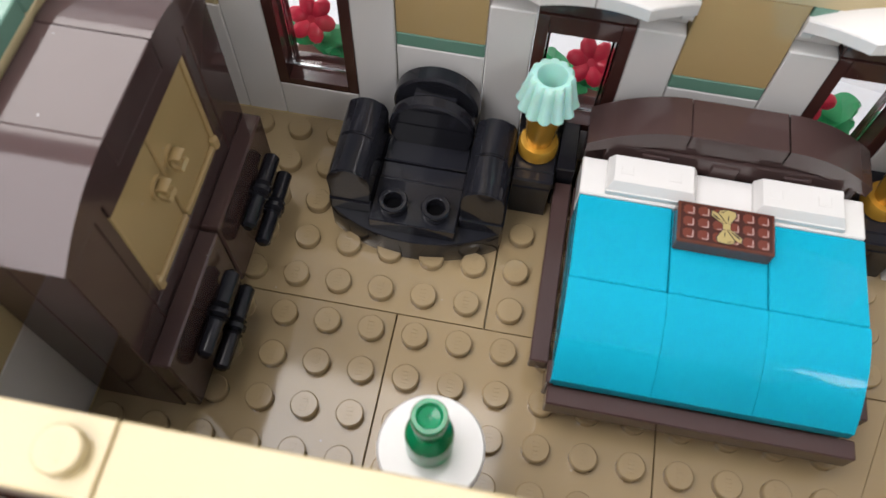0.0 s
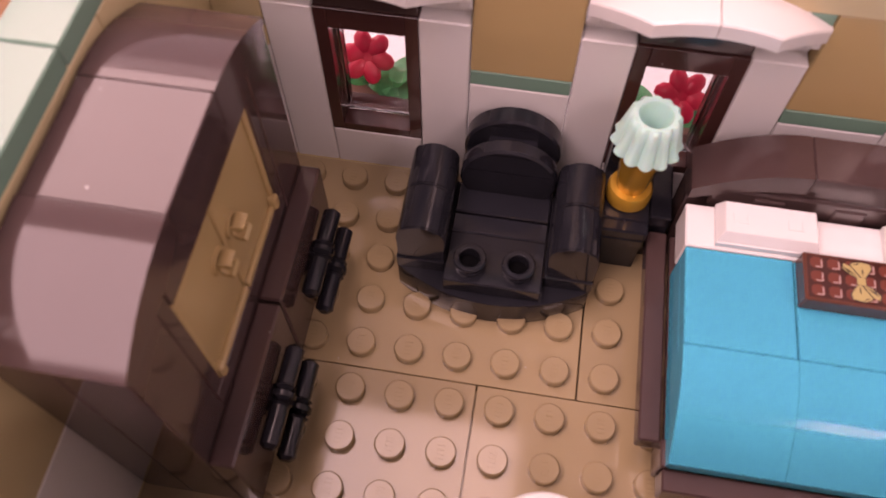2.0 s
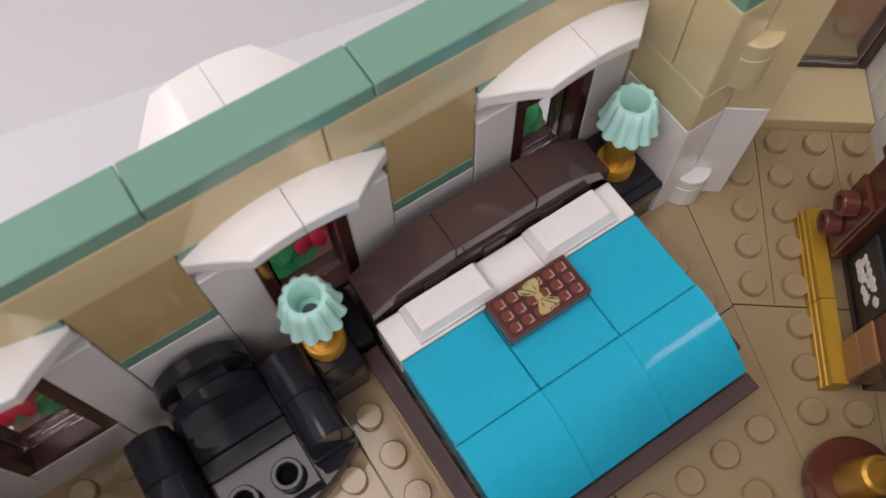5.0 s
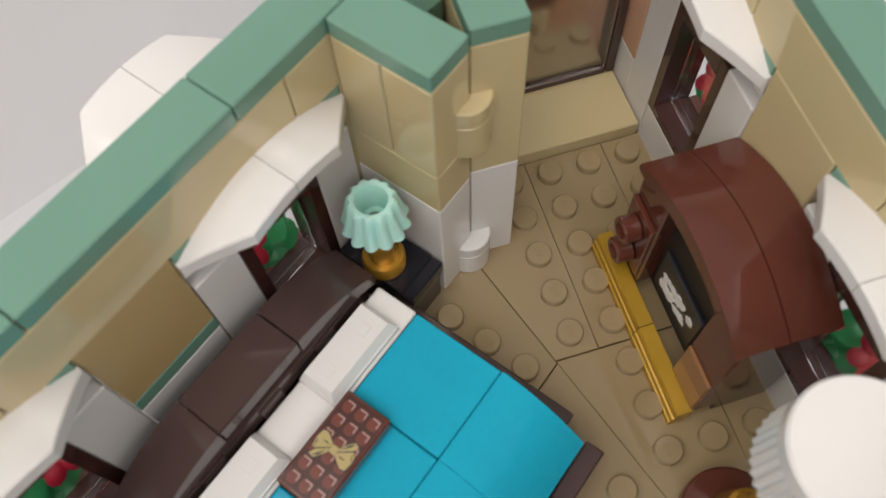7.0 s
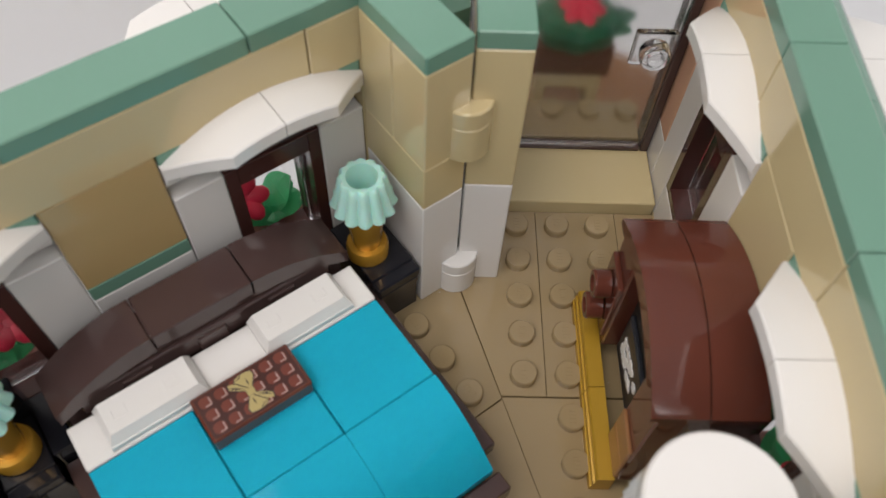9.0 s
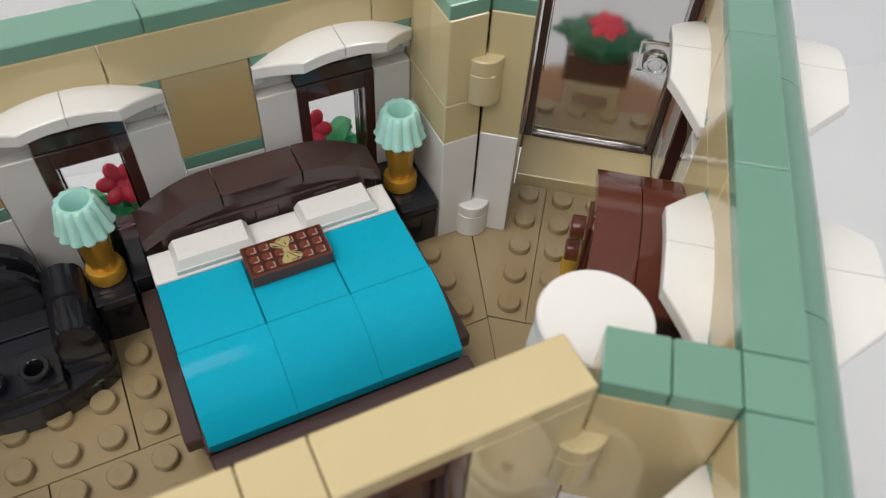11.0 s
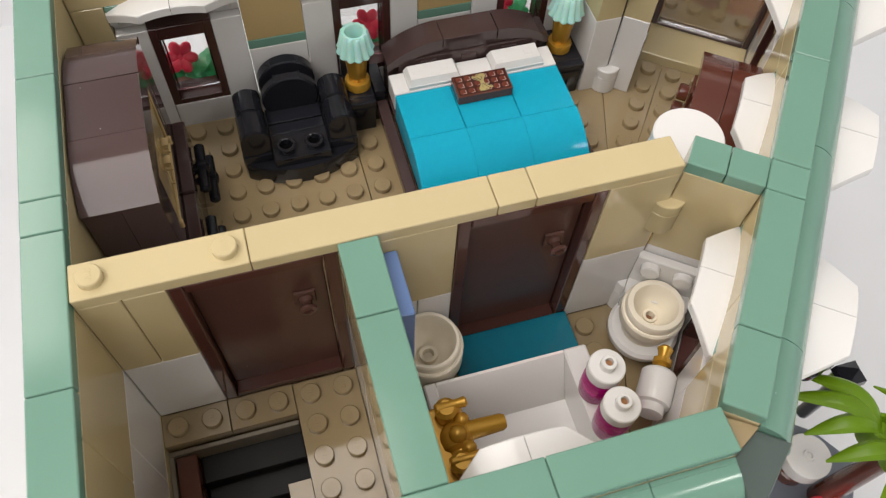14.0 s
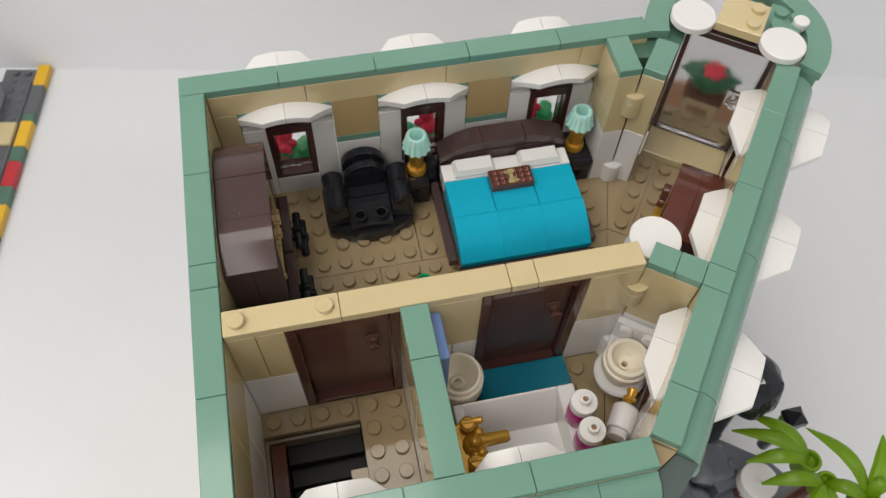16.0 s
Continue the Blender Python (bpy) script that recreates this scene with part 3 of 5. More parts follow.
def build_wardrobe():
    w = thing("wardrobe", at(-6, -3), "dark brown toy wardrobe with tan double doors and black drawer handles", "wardrobe")
    X0, X1 = 0.04, 2.0
    for name, b in (
        ("back_panel", (X0 + 0.015, 1.0, 0.035, 5.965, 0.0, 6.36)),
        ("side_panel", (1.0, X1 - 0.015, 0.035, 1.0, 0.0, 6.36)),
        ("side_panel", (1.0, X1 - 0.015, 5.0, 5.965, 0.0, 6.36)),
        ("jamb", (1.0, X1 - 0.03, 1.012, 1.285, 3.19, 6.36)),
        ("jamb", (1.0, X1 - 0.03, 4.735, 4.988, 3.19, 6.36)),
        ("base_panel", (1.0, X1 - 0.025, 1.008, 4.992, 0.0, 3.18)),
        ("header", (1.0, X1 - 0.015, 1.3, 4.72, 5.95, 6.4)),
    ):
        bm = bmesh.new()
        box(bm, *b, 0.02)
        part(name, bm, BROWN, w)
    bm = bmesh.new()
    box(bm, X0, X1, 2.012, 3.988, 6.4, 7.1, 0.02)
    part("top_panel", bm, BROWN, w)
    for a, b in ((2.0, 0.0), (4.0, 6.0)):
        bm = bmesh.new()
        profile_x(bm, curve_top(a, b, 7.1, 6.5, 6.38, 14), X0, X1)
        part("top_curve", bm, BROWN, w, "glossy curved brown top")
    for k, (a, b) in enumerate(((1.3, 2.92), (2.96, 4.72))):
        bm = bmesh.new()
        box(bm, 1.74, 1.88, a, b, 3.2, 5.94, 0.03)
        door = part("door", bm, PANEL, w, "tan panelled door")
        e = a if k == 0 else b - 0.12
        bm = bmesh.new()
        box(bm, 1.87, 1.95, e, e + 0.12, 3.2, 5.94, 0.025)
        part("door_rim", bm, PANEL, door)
        bm = bmesh.new()
        box(bm, 1.87, 1.97, a + 0.13 if k == 0 else a, b if k == 0 else b - 0.13, 3.2, 3.36, 0.025)
        part("door_rim", bm, PANEL, door)
        yk = 2.62 if k == 0 else 3.28
        bm = bmesh.new()
        ring = arc(yk, 4.78, 0.24, -60, 240, 14) + arc(yk, 4.78, 0.18, 240, -60, 14)
        profile_x(bm, ring, 1.87, 1.94)
        part("handle_ring", bm, PANEL, door)
        bm = bmesh.new()
        box(bm, 1.87, 2.1, yk - 0.07, yk + 0.07, 4.62, 4.86, 0.03)
        part("handle_post", bm, PANEL, door)
        bm = bmesh.new()
        clip = arc(2.14, 4.74, 0.2, -120, 120, 14) + arc(2.14, 4.74, 0.11, 120, -120, 10)
        profile_y(bm, [(4.2 - x, z) for x, z in clip], yk - 0.14, yk + 0.14)
        part("handle", bm, PANEL, door)
        for yh in ((a + 0.02, a + 0.2) if k == 0 else (b - 0.2, b - 0.02),):
            bm = bmesh.new()
            box(bm, 1.87, 2.04, yh[0], yh[1], 3.22, 3.56, 0.04)
            part("hinge_clip", bm, PANEL, door)
    for k in (0, 1):
        y0 = 0.02 + 2.98 * k
        bm = bmesh.new()
        box(bm, X1 - 0.02, X1 + 0.4, y0 + 0.02, y0 + 2.94, 0.25, 2.68, 0.04)
        drawer = part("drawer", bm, BROWN, w)
        yc = y0 + 1.6
        for z, x in ((1.72, 2.62), (1.05, 2.8)):
            bm = bmesh.new()
            r = 0.18
            lathe(bm, [(0.1, yc - 0.97), (r, yc - 0.9), (r, yc - 0.2), (r + 0.05, yc - 0.16), (r - 0.02, yc - 0.1), (r + 0.07, yc - 0.05), (r + 0.07, yc + 0.05), (r - 0.02, yc + 0.1), (r + 0.05, yc + 0.16), (r, yc + 0.2), (r, yc + 0.9), (0.1, yc + 0.97)], x, z, 16, "Y")
            lathe(bm, [(0.13, 2.2), (0.13, x + 0.02), (0.1, x + 0.2)], yc, z, 12, "X")
            part("handle", bm, BLACK, drawer, "black bar handle")


def build_armchair():
    c = thing("armchair", at(0, 0), "glossy black toy armchair with round back and two seat studs", "armchair")
    bm = bmesh.new()
    xs = [-1.98 + 0.198 * k for k in range(21)]
    prism(bm, [(-2.05, 4.3), (-2.05, 2.27)] + [(x, 4.93 - math.sqrt(3.5 ** 2 - x * x)) for x in xs] + [(2.05, 2.27), (2.05, 4.3)], 0.0, 0.82, 0.018)
    part("base", bm, BLACK, c)
    bm = bmesh.new()
    box(bm, -0.99, 0.99, 1.64, 2.8, 0.8, 1.22, 0.025)
    part("seat", bm, BLACK, c)
    for x in (-0.5, 0.48):
        bm = bmesh.new()
        lathe(bm, [(0.31, 1.2), (0.31, 1.27), (0.27, 1.28), (0.27, 1.38), (0.325, 1.4), (0.335, 1.43), (0.335, 1.47), (0.31, 1.5), (0.235, 1.5), (0.21, 1.48), (0.2, 1.24)], x, 2.08, 28)
        peg = part("seat_peg", bm, BLACK, c, "hollow black peg")
        # Black disc that paints in the shade inside the shallow peg.
        bm = bmesh.new()
        lathe(bm, [(0.205, 1.235), (0.2, 1.26)], x, 2.08, 20)
        part("peg_hole", bm, HOLE_SHADE, peg)
    bm = bmesh.new()
    box(bm, -0.99, 0.99, 2.81, 3.26, 0.8, 1.22, 0.03)
    part("seat_tile", bm, BLACK, c)
    bm = bmesh.new()
    box(bm, -0.985, 0.985, 3.275, 3.98, 0.8, 1.27, 0.03)
    part("seat_tile", bm, BLACK, c)
    for x in (-1.5, 1.52):
        bm = bmesh.new()
        box(bm, x - 0.5, x + 0.49, 2.02, 4.1, 0.81, 1.2, 0.025)
        part("arm_plate", bm, BLACK, c)
        for y0, y1 in ((2.06, 3.08), (3.1, 4.1)):
            bm = bmesh.new()
            line = [(x - 0.48, 1.21), (x - 0.48, 1.9)] + [(x - 0.48 * math.cos(radians(a)), 1.9 + 0.5 * math.sin(radians(a))) for a in range(10, 180, 10)] + [(x + 0.48, 1.9), (x + 0.48, 1.21)]
            profile_y(bm, line, y0, y1)
            bmesh.ops.bevel(bm, geom=[e for e in bm.edges if abs(e.verts[0].co.y - e.verts[1].co.y) < 1e-6], offset=0.035, segments=2, affect="EDGES", clamp_overlap=True)
            part("armrest", bm, BLACK, c)
    bm = bmesh.new()
    lathe(bm, [(0.95, 3.82), (1.0, 3.87), (1.0, 4.12), (0.97, 4.16)], 0.03, 1.76, 40, "Y")
    part("back_cushion", bm, BLACK, c)
    bm = bmesh.new()
    lathe(bm, [(0.95, 4.4), (1.0, 4.45), (1.0, 4.78), (0.96, 4.82)], 0.03, 1.98, 40, "Y")
    box(bm, -0.9, 0.96, 4.3, 4.95, 0.4, 1.9, 0.02)
    box(bm, -0.48, 0.54, 4.14, 4.5, 1.9, 2.46, 0.03)
    part("backrest", bm, BLACK, c)


def build_nightstand(x0, x1, y0, y1, back=False):
    n = thing("nightstand", at(x0, y0), "small black toy nightstand beside the bed", "nightstand", "nightstands by the bed")
    dx, dy = x1 - x0, y1 - y0
    bm = bmesh.new()
    box(bm, 0.02, dx - 0.02, 0.3, dy, 1.2, 1.6, 0.03)
    box(bm, 0.02, dx - 0.02, 0.02, 0.32, 1.28, 1.58, 0.04)
    part("top", bm, BLACK, n)
    bm = bmesh.new()
    profile_x(bm, [(0.05, 1.2), (dy, 1.2), (dy, 0), (0.12, 0), (0.12, 0.75)], 0.06, dx - 0.06)
    part("cabinet", bm, BLACK, n)
    if back:
        bm = bmesh.new()
        box(bm, 0.02, dx + 0.06, dy - 0.42, dy - 0.01, 1.605, 2.6, 0.03)
        part("back_panel", bm, BLACK, n)
        bm = bmesh.new()
        box(bm, dx, dx + 0.44, 0.46, dy - 0.02, 0.0, 1.58, 0.03)
        part("side_block", bm, BLACK, n)


def build_table_lamp(x, y):
    l = thing("table_lamp", at(x, y, 1.6), "toy table lamp with gold foot and pale aqua fluted shade", "lamp", "lamps on the nightstands")
    bm = bmesh.new()
    lathe(bm, [(0.42, 0.0), (0.46, 0.05), (0.46, 0.33), (0.42, 0.4), (0.3, 0.42)], 0, 0, 28)
    part("foot", bm, GOLD, l)
    bm = bmesh.new()
    lathe(bm, [(0.30, 0.42), (0.33, 0.6), (0.38, 1.2), (0.45, 1.74), (0.42, 1.86)], 0, 0, 24)
    part("stem", bm, GOLD, l)
    bm = bmesh.new()
    n = 72
    rows = [(0.17, 1.99, 0.0), (0.27, 2.01, 0.0), (0.31, 2.72, 0), (0.33, 2.78, 0.0), (0.42, 2.8, 0.05), (0.47, 2.74, 0.06), (0.52, 2.45, 0.07), (0.60, 2.04, 0.08), (0.65, 1.86, 0.085), (0.61, 1.82, 0.08), (0.52, 1.94, 0.06), (0.25, 1.95, 0.0)]
    rows = [(r * 0.96, 1.85 + (z - 1.95) * 0.93, rip * 1.15) for r, z, rip in rows]
    rings = []
    for r, z, rip in rows:
        ring = []
        for k in range(n):
            a = 2 * math.pi * k / n
            rr = r * (1 + rip * (2 * abs(math.cos(6 * a)) - 1))
            ring.append(bm.verts.new((rr * math.cos(a), rr * math.sin(a), z + (0.05 * abs(math.cos(6 * a)) if r > 0.6 else 0))))
        rings.append(ring)
    for a, b in zip(rings, rings[1:]):
        for k in range(n):
            bm.faces.new((a[k], a[(k + 1) % n], b[(k + 1) % n], b[k]))
    part("shade", bm, AQUA, l, "pale aqua fluted shade")
    # Grey disc inside the lampshade, standing in for the shadow in its opening.
    bm = bmesh.new()
    lathe(bm, [(0.2, 1.84), (0.2, 1.88)], 0, 0, 16)
    part("shade_hole", bm, GREY, l)


def build_bed():
    b = thing("bed", at(6.5, 0), "toy bed with azure blanket, white pillows and dark brown frame", "bed")
    for s in (-1, 1):
        bm = bmesh.new()
        x = s * 3.26
        box(bm, x - 0.2, x + 0.2, -0.95, 3.5, 0.72, 1.15, 0.03)
        part("side_rail", bm, BROWN, b)
    bm = bmesh.new()
    box(bm, -3.02, 3.16, -1.82, -1.42, 0.62, 1.18, 0.03)
    part("footboard", bm, BROWN, b)
    bm = bmesh.new()
    box(bm, -3.08, -2.9, -1.42, -0.92, 0.5, 1.3, 0.03)
    part("corner_post", bm, BROWN, b)
    bm = bmesh.new()
    box(bm, -3.0, 3.0, -1.3, 3.4, 0.2, 1.2, 0.02)
    for x in (-2.5, 2.5):
        for y in (-1.1, 3.0):
            box(bm, x - 0.4, x + 0.4, y - 0.2, y + 0.4, 0.0, 0.3, 0.02)
    part("mattress_base", bm, BROWN, b)
    bm = bmesh.new()
    box(bm, -2.99, 2.99, 0.3, 2.49, 1.2, 2.02, 0.02)
    part("mattress", bm, AZURE, b)
    for k in range(3):
        x0 = -3 + 2 * k
        bm = bmesh.new()
        box(bm, x0 + 0.012, x0 + 1.988, 0.512, 2.488, 2.0, 2.4, 0.025)
        part("blanket_tile", bm, AZURE, b)
        bm = bmesh.new()
        line = []
        for q in range(15):
            s = q / 14
            line.append((0.49 - 1.9 * s, 1.5 + 0.9 * (1 - s ** 2.0)))
        profile_x(bm, line + [(-1.41, 1.21), (0.49, 1.21)], x0 + 0.004, x0 + 1.996)
        part("blanket_curve", bm, AZURE, b, "curved azure foot of the blanket")
    bm = bmesh.new()
    box(bm, -3, 3, 2.51, 3.45, 1.6, 2.42, 0.03)
    part("sheet", bm, WHITE, b, "white sheet at the head end")
    for x in (-1.52, 1.58):
        bm = bmesh.new()
        prism(bm, [(x - 0.95, 2.56), (x + 0.95, 2.56), (x + 0.95, 3.42), (x - 0.95, 3.42)], 2.42, 2.56, 0.01)
        lo = [(x - 0.95, 2.58), (x + 0.95, 2.58), (x + 0.95, 3.42), (x - 0.95, 3.42)]
        hi = [(x - 0.83, 2.7), (x + 0.83, 2.7), (x + 0.83, 3.36), (x - 0.83, 3.36)]
        va = [bm.verts.new((*p, 2.55)) for p in lo]
        vb = [bm.verts.new((*p, 2.78)) for p in hi]
        for q in range(4):
            bm.faces.new((va[q], va[(q + 1) % 4], vb[(q + 1) % 4], vb[q]))
        bm.faces.new(vb)
        bmesh.ops.bevel(bm, geom=list(bm.edges), offset=0.02, segments=2, affect="EDGES", clamp_overlap=True)
        for dx in (-0.55, 0.45):
            box(bm, x + dx - 0.12, x + dx + 0.12, 2.9, 2.93, 2.775, 2.79, 0.004)
            box(bm, x + dx - 0.14, x + dx - 0.11, 2.9, 3.12, 2.775, 2.79, 0.004)
            box(bm, x + dx + 0.11, x + dx + 0.14, 2.9, 3.12, 2.775, 2.79, 0.004)
        part("pillow", bm, WHITE, b, "white pillow with bevelled rim")
    h = bmesh.new()
    box(h, -2.95, 2.95, 3.75, 4.45, 0.0, 2.75, 0.03)
    box(h, -2.0, 2.0, 3.62, 4.45, 2.55, 3.18, 0.03)
    box(h, -2.6, 2.6, 3.54, 3.78, 2.3, 2.86, 0.04)
    for x in (-1.5, 0.0, 1.5):
        box(h, x - 0.3, x + 0.3, 3.5, 3.6, 2.3, 2.72, 0.03)
    head = part("headboard", h, BROWN, b)
    bm = bmesh.new()
    box(bm, -0.99, 0.99, 3.5, 4.5, 3.2, 3.6, 0.025)
    part("headboard_top", bm, BROWN, head)
    for s in (-1, 1):
        bm = bmesh.new()
        line = []
        for q in range(13):
            u = q / 12
            line.append((s * (1.01 + 1.99 * u), 2.82 + 0.78 * (1 - u ** 2.0)))
        line += [(s * 3.0, 2.5)] + [(s * (1.01 + 1.99 * (1 - q / 8)), 2.5 + 0.62 * (1 - (1 - q / 8) ** 1.8)) for q in range(9)]
        profile_y(bm, line, 3.5, 4.48)
        part("headboard_curve", bm, BROWN, head)


def build_chocolate():
    c = thing("chocolate_bar", at(5.5, 1.5, 2.4), "printed brown chocolate bar tile with a gold bow", "chocolate")
    bm = bmesh.new()
    box(bm, 0.012, 1.988, 0.012, 0.985, 0, 0.4, 0.03)
    part("bar", bm, RED_BROWN, c)
    bm = bmesh.new()
    box(bm, 0.07, 1.93, 0.07, 0.93, 0.4, 0.403, 0)
    part("print_ground", bm, CHOC_DARK, c)
    for k in range(6):
        for j in range(3):
            x, y = 0.24 + 0.302 * k, 0.22 + 0.28 * j
            bm = bmesh.new()
            prism(bm, [(x + 0.118 * c, y + 0.112 * s) for c, s in ((1, 0.5), (0.5, 1), (-0.5, 1), (-1, 0.5), (-1, -0.5), (-0.5, -1), (0.5, -1), (1, -0.5))], 0.402, 0.409, 0.002)
            p = part("square", bm, CHOC_MID, c)
            bm = bmesh.new()
            box(bm, x - 0.03, x + 0.1, y - 0.096, y - 0.072, 0.409, 0.412, 0)
            box(bm, x + 0.074, x + 0.1, y - 0.072, y + 0.07, 0.409, 0.412, 0)
            part("shine_line", bm, PRINT_LIGHT, p)
    wing = [(-0.05, 0.06), (-0.2, 0.13), (-0.36, 0.25), (-0.34, 0.36), (-0.21, 0.31), (-0.17, 0.39), (-0.03, 0.43), (0.1, 0.42), (0.2, 0.4), (0.22, 0.3), (0.13, 0.16), (0.06, 0.06)]
    wing = [(0.86 * x, 0.92 * y) for x, y in wing]
    for name, grow, z0, z1, mat in (("bow_outline", 1.1, 0.4105, 0.4145, PRINT_LINE), ("bow", 1.0, 0.4145, 0.418, PRINT_GOLD)):
        bm = bmesh.new()
        for s in (-1, 1):
            mx, my = sum(p[0] for p in wing) / len(wing), sum(p[1] for p in wing) / len(wing)
            prism(bm, [(1.0 + s * (mx + (x - mx) * grow), 0.5 + s * (my + (y - my) * grow)) for x, y in wing], z0, z1, 0)
        box(bm, 1 - 0.075 * grow, 1 + 0.075 * grow, 0.5 - 0.07 * grow, 0.5 + 0.07 * grow, z0 + 0.004, z1 + 0.005, 0)
        part(name, bm, mat, c, "pale gold bow" if name == "bow" else "")
    bm = bmesh.new()
    for s in (-1, 1):
        for q in ([(-0.02, 0.08), (-0.2, 0.31), (-0.185, 0.325), (0.0, 0.09)], [(-0.07, 0.1), (-0.22, 0.17), (-0.3, 0.27), (-0.2, 0.21)], [(0.03, 0.1), (0.05, 0.2), (0.03, 0.28), (0.02, 0.2)], [(-0.2, 0.315), (-0.06, 0.33), (0.03, 0.42), (-0.08, 0.345)]):
            prism(bm, [(1.0 + s * x, 0.5 + s * y) for x, y in q], 0.418, 0.42, 0)
    part("bow_fold", bm, PRINT_LINE, c)


def build_television():
    t = thing("television", at(1, -2, 0, 0, FRAME_B), "reddish brown retro toy television with a gold plinth and knobs", "television")
    bm = bmesh.new()
    box(bm, 0.72, 1.95, 0.05, 3.95, 0.0, 4.0, 0.02)
    part("body", bm, BROWN, t)
    for x0 in (0.0, 1.0):
        bm = bmesh.new()
        n = 16
        line = [(4.0 * k / n, 4.0 + 0.66 * (1 - (2 * k / n - 1) ** 2)) for k in range(n + 1)]
        line += [(4.0, 3.85)] + [(4.0 * (1 - k / n), 3.72 + 0.55 * (1 - (1 - 2 * k / n) ** 2)) for k in range(1, n)] + [(0.0, 3.85)]
        profile_x(bm, line, x0 + 0.012, x0 + 0.988)
        part("roof_curve", bm, RED_BROWN, t, "curved reddish brown top")
    for y0, y1 in ((0.02, 0.98), (3.0, 3.98)):
        bm = bmesh.new()
        box(bm, 0.16, 0.71, y0, y1, 0.6, 3.9, 0.04)
        part("front_post", bm, RED_BROWN, t)
    # Near black here includes the shade of the recess above the screen.
    bm = bmesh.new()
    box(bm, 0.52, 0.71, 0.98, 3.02, 0.6, 3.95, 0.03)
    part("screen_surround", bm, STEP_DARK, t, "screen surround with the recess shade put into its near black")
    bm = bmesh.new()
    box(bm, 0.42, 0.54, 1.15, 2.85, 0.9, 2.3, 0.05)
    scr = part("screen", bm, SCREEN, t, "dark blue-black screen")
    rnd = random.Random(11)
    for k in range(26):
        y, z = 2.0 + 0.55 * (rnd.random() - 0.5) * 2, 1.62 + 0.3 * (rnd.random() - 0.5) * 2
        bm = bmesh.new()
        n = 5 + k % 3
        turn = rnd.random() * 3
        poly = [(y + (0.06 + 0.09 * rnd.random()) * math.cos(turn + 6.283 * q / n), z + (0.06 + 0.1 * rnd.random()) * math.sin(turn + 6.283 * q / n)) for q in range(n)]
        profile_x(bm, poly, 0.412 - 0.0006 * k, 0.422)
        part("picture_patch", bm, PRINT_WHITE, scr, "pale shapeless patch")
    bm = bmesh.new()
    box(bm, 0.05, 0.17, 3.02, 3.96, 1.0, 2.95, 0.03)
    kp = part("knob_panel", bm, RED_BROWN, t)
    for z in (1.5, 2.4):
        bm = bmesh.new()
        lathe(bm, [(0.3, 0.02), (0.3, -0.28), (0.27, -0.32), (0.18, -0.32), (0.17, -0.2)], 3.5, z, 20, "X")
        part("knob", bm, RED_BROWN, kp)
    for z0 in (0.68, 1.4):
        bm = bmesh.new()
        box(bm, 0.09, 0.17, 0.05, 0.95, z0, z0 + 0.7, 0.03)
        part("grille", bm, NOUGAT, t, "light brown tile")
    for y0, y1 in ((0.0, 2.0), (2.0, 4.35)):
        bm = bmesh.new()
        line = [(0.14, 0.0), (-0.28, 0.0), (-0.28, 0.2), (-0.25, 0.22), (-0.25, 0.4), (-0.21, 0.42), (-0.21, 0.6), (-0.18, 0.64), (0.14, 0.64)]
        profile_y(bm, line, y0 + 0.01, y1 - 0.01)
        part("plinth", bm, OCHRE, t, "stepped gold plinth")


def build_floor_lamp():
    l = thing("floor_lamp", at(10.17, -4.42), "toy floor lamp with white ribbed shade and brown foot", "lamp")
    bm = bmesh.new()
    lathe(bm, [(0.92, 0.21), (0.98, 0.26), (0.98, 0.55), (0.93, 0.6)], 0, 0, 40)
    lathe(bm, [(0.6, 0.0), (0.6, 0.22)], 0, 0, 24)
    part("foot", bm, RED_BROWN, l)
    bm = bmesh.new()
    lathe(bm, [(0.48, 0.6), (0.5, 0.65), (0.38, 1.7), (0.3, 1.75), (0.26, 1.9), (0.2, 2.0), (0.2, 5.1)], 0, 0, 24)
    part("stem", bm, GOLD, l)
    bm = bmesh.new()
    lathe(bm, [(0.4, 5.05), (1.02, 5.1), (0.95, 6.1), (0.6, 6.15)], 0, 0, 240, "Z", False, (40, 0.022))
    lathe(bm, [(0.95, 6.12), (1.0, 6.17), (1.0, 6.47), (0.96, 6.52)], 0, 0, 48)
    part("shade", bm, WHITE, l, "white ribbed shade")


def build_bottle_table():
    t = thing("side_table", at(1.44, -3.46), "small round toy table with a white top", "table")
    bm = bmesh.new()
    lathe(bm, [(0.92, 2.2), (0.98, 2.26), (0.98, 2.54), (0.94, 2.6)], 0, 0, 48)
    part("tabletop", bm, WHITE, t)
    bm = bmesh.new()
    lathe(bm, [(0.5, 0.0), (0.5, 0.5), (0.28, 0.6), (0.28, 2.1), (0.45, 2.22)], 0, 0, 24)
    part("stem", bm, WHITE, t)
    b = thing("bottle", at(1.4, -3.42, 2.6), "bright green clear toy bottle on the round table", "bottle")
    bm = bmesh.new()
    lathe(bm, [(0.4, 0.0), (0.43, 0.04), (0.43, 0.75), (0.42, 0.85), (0.36, 1.0), (0.28, 1.1)], 0, 0, 32)
    part("body", bm, BOTTLE_GREEN, b)
    bm = bmesh.new()
    lathe(bm, [(0.26, 1.1), (0.255, 1.2), (0.26, 1.45), (0.3, 1.5), (0.31, 1.58), (0.31, 1.8), (0.29, 1.86), (0.22, 1.86), (0.2, 1.84), (0.18, 1.78), (0.04, 1.76), (0.03, 1.72)], 0, 0, 32)
    part("neck", bm, BOTTLE_GREEN, b)


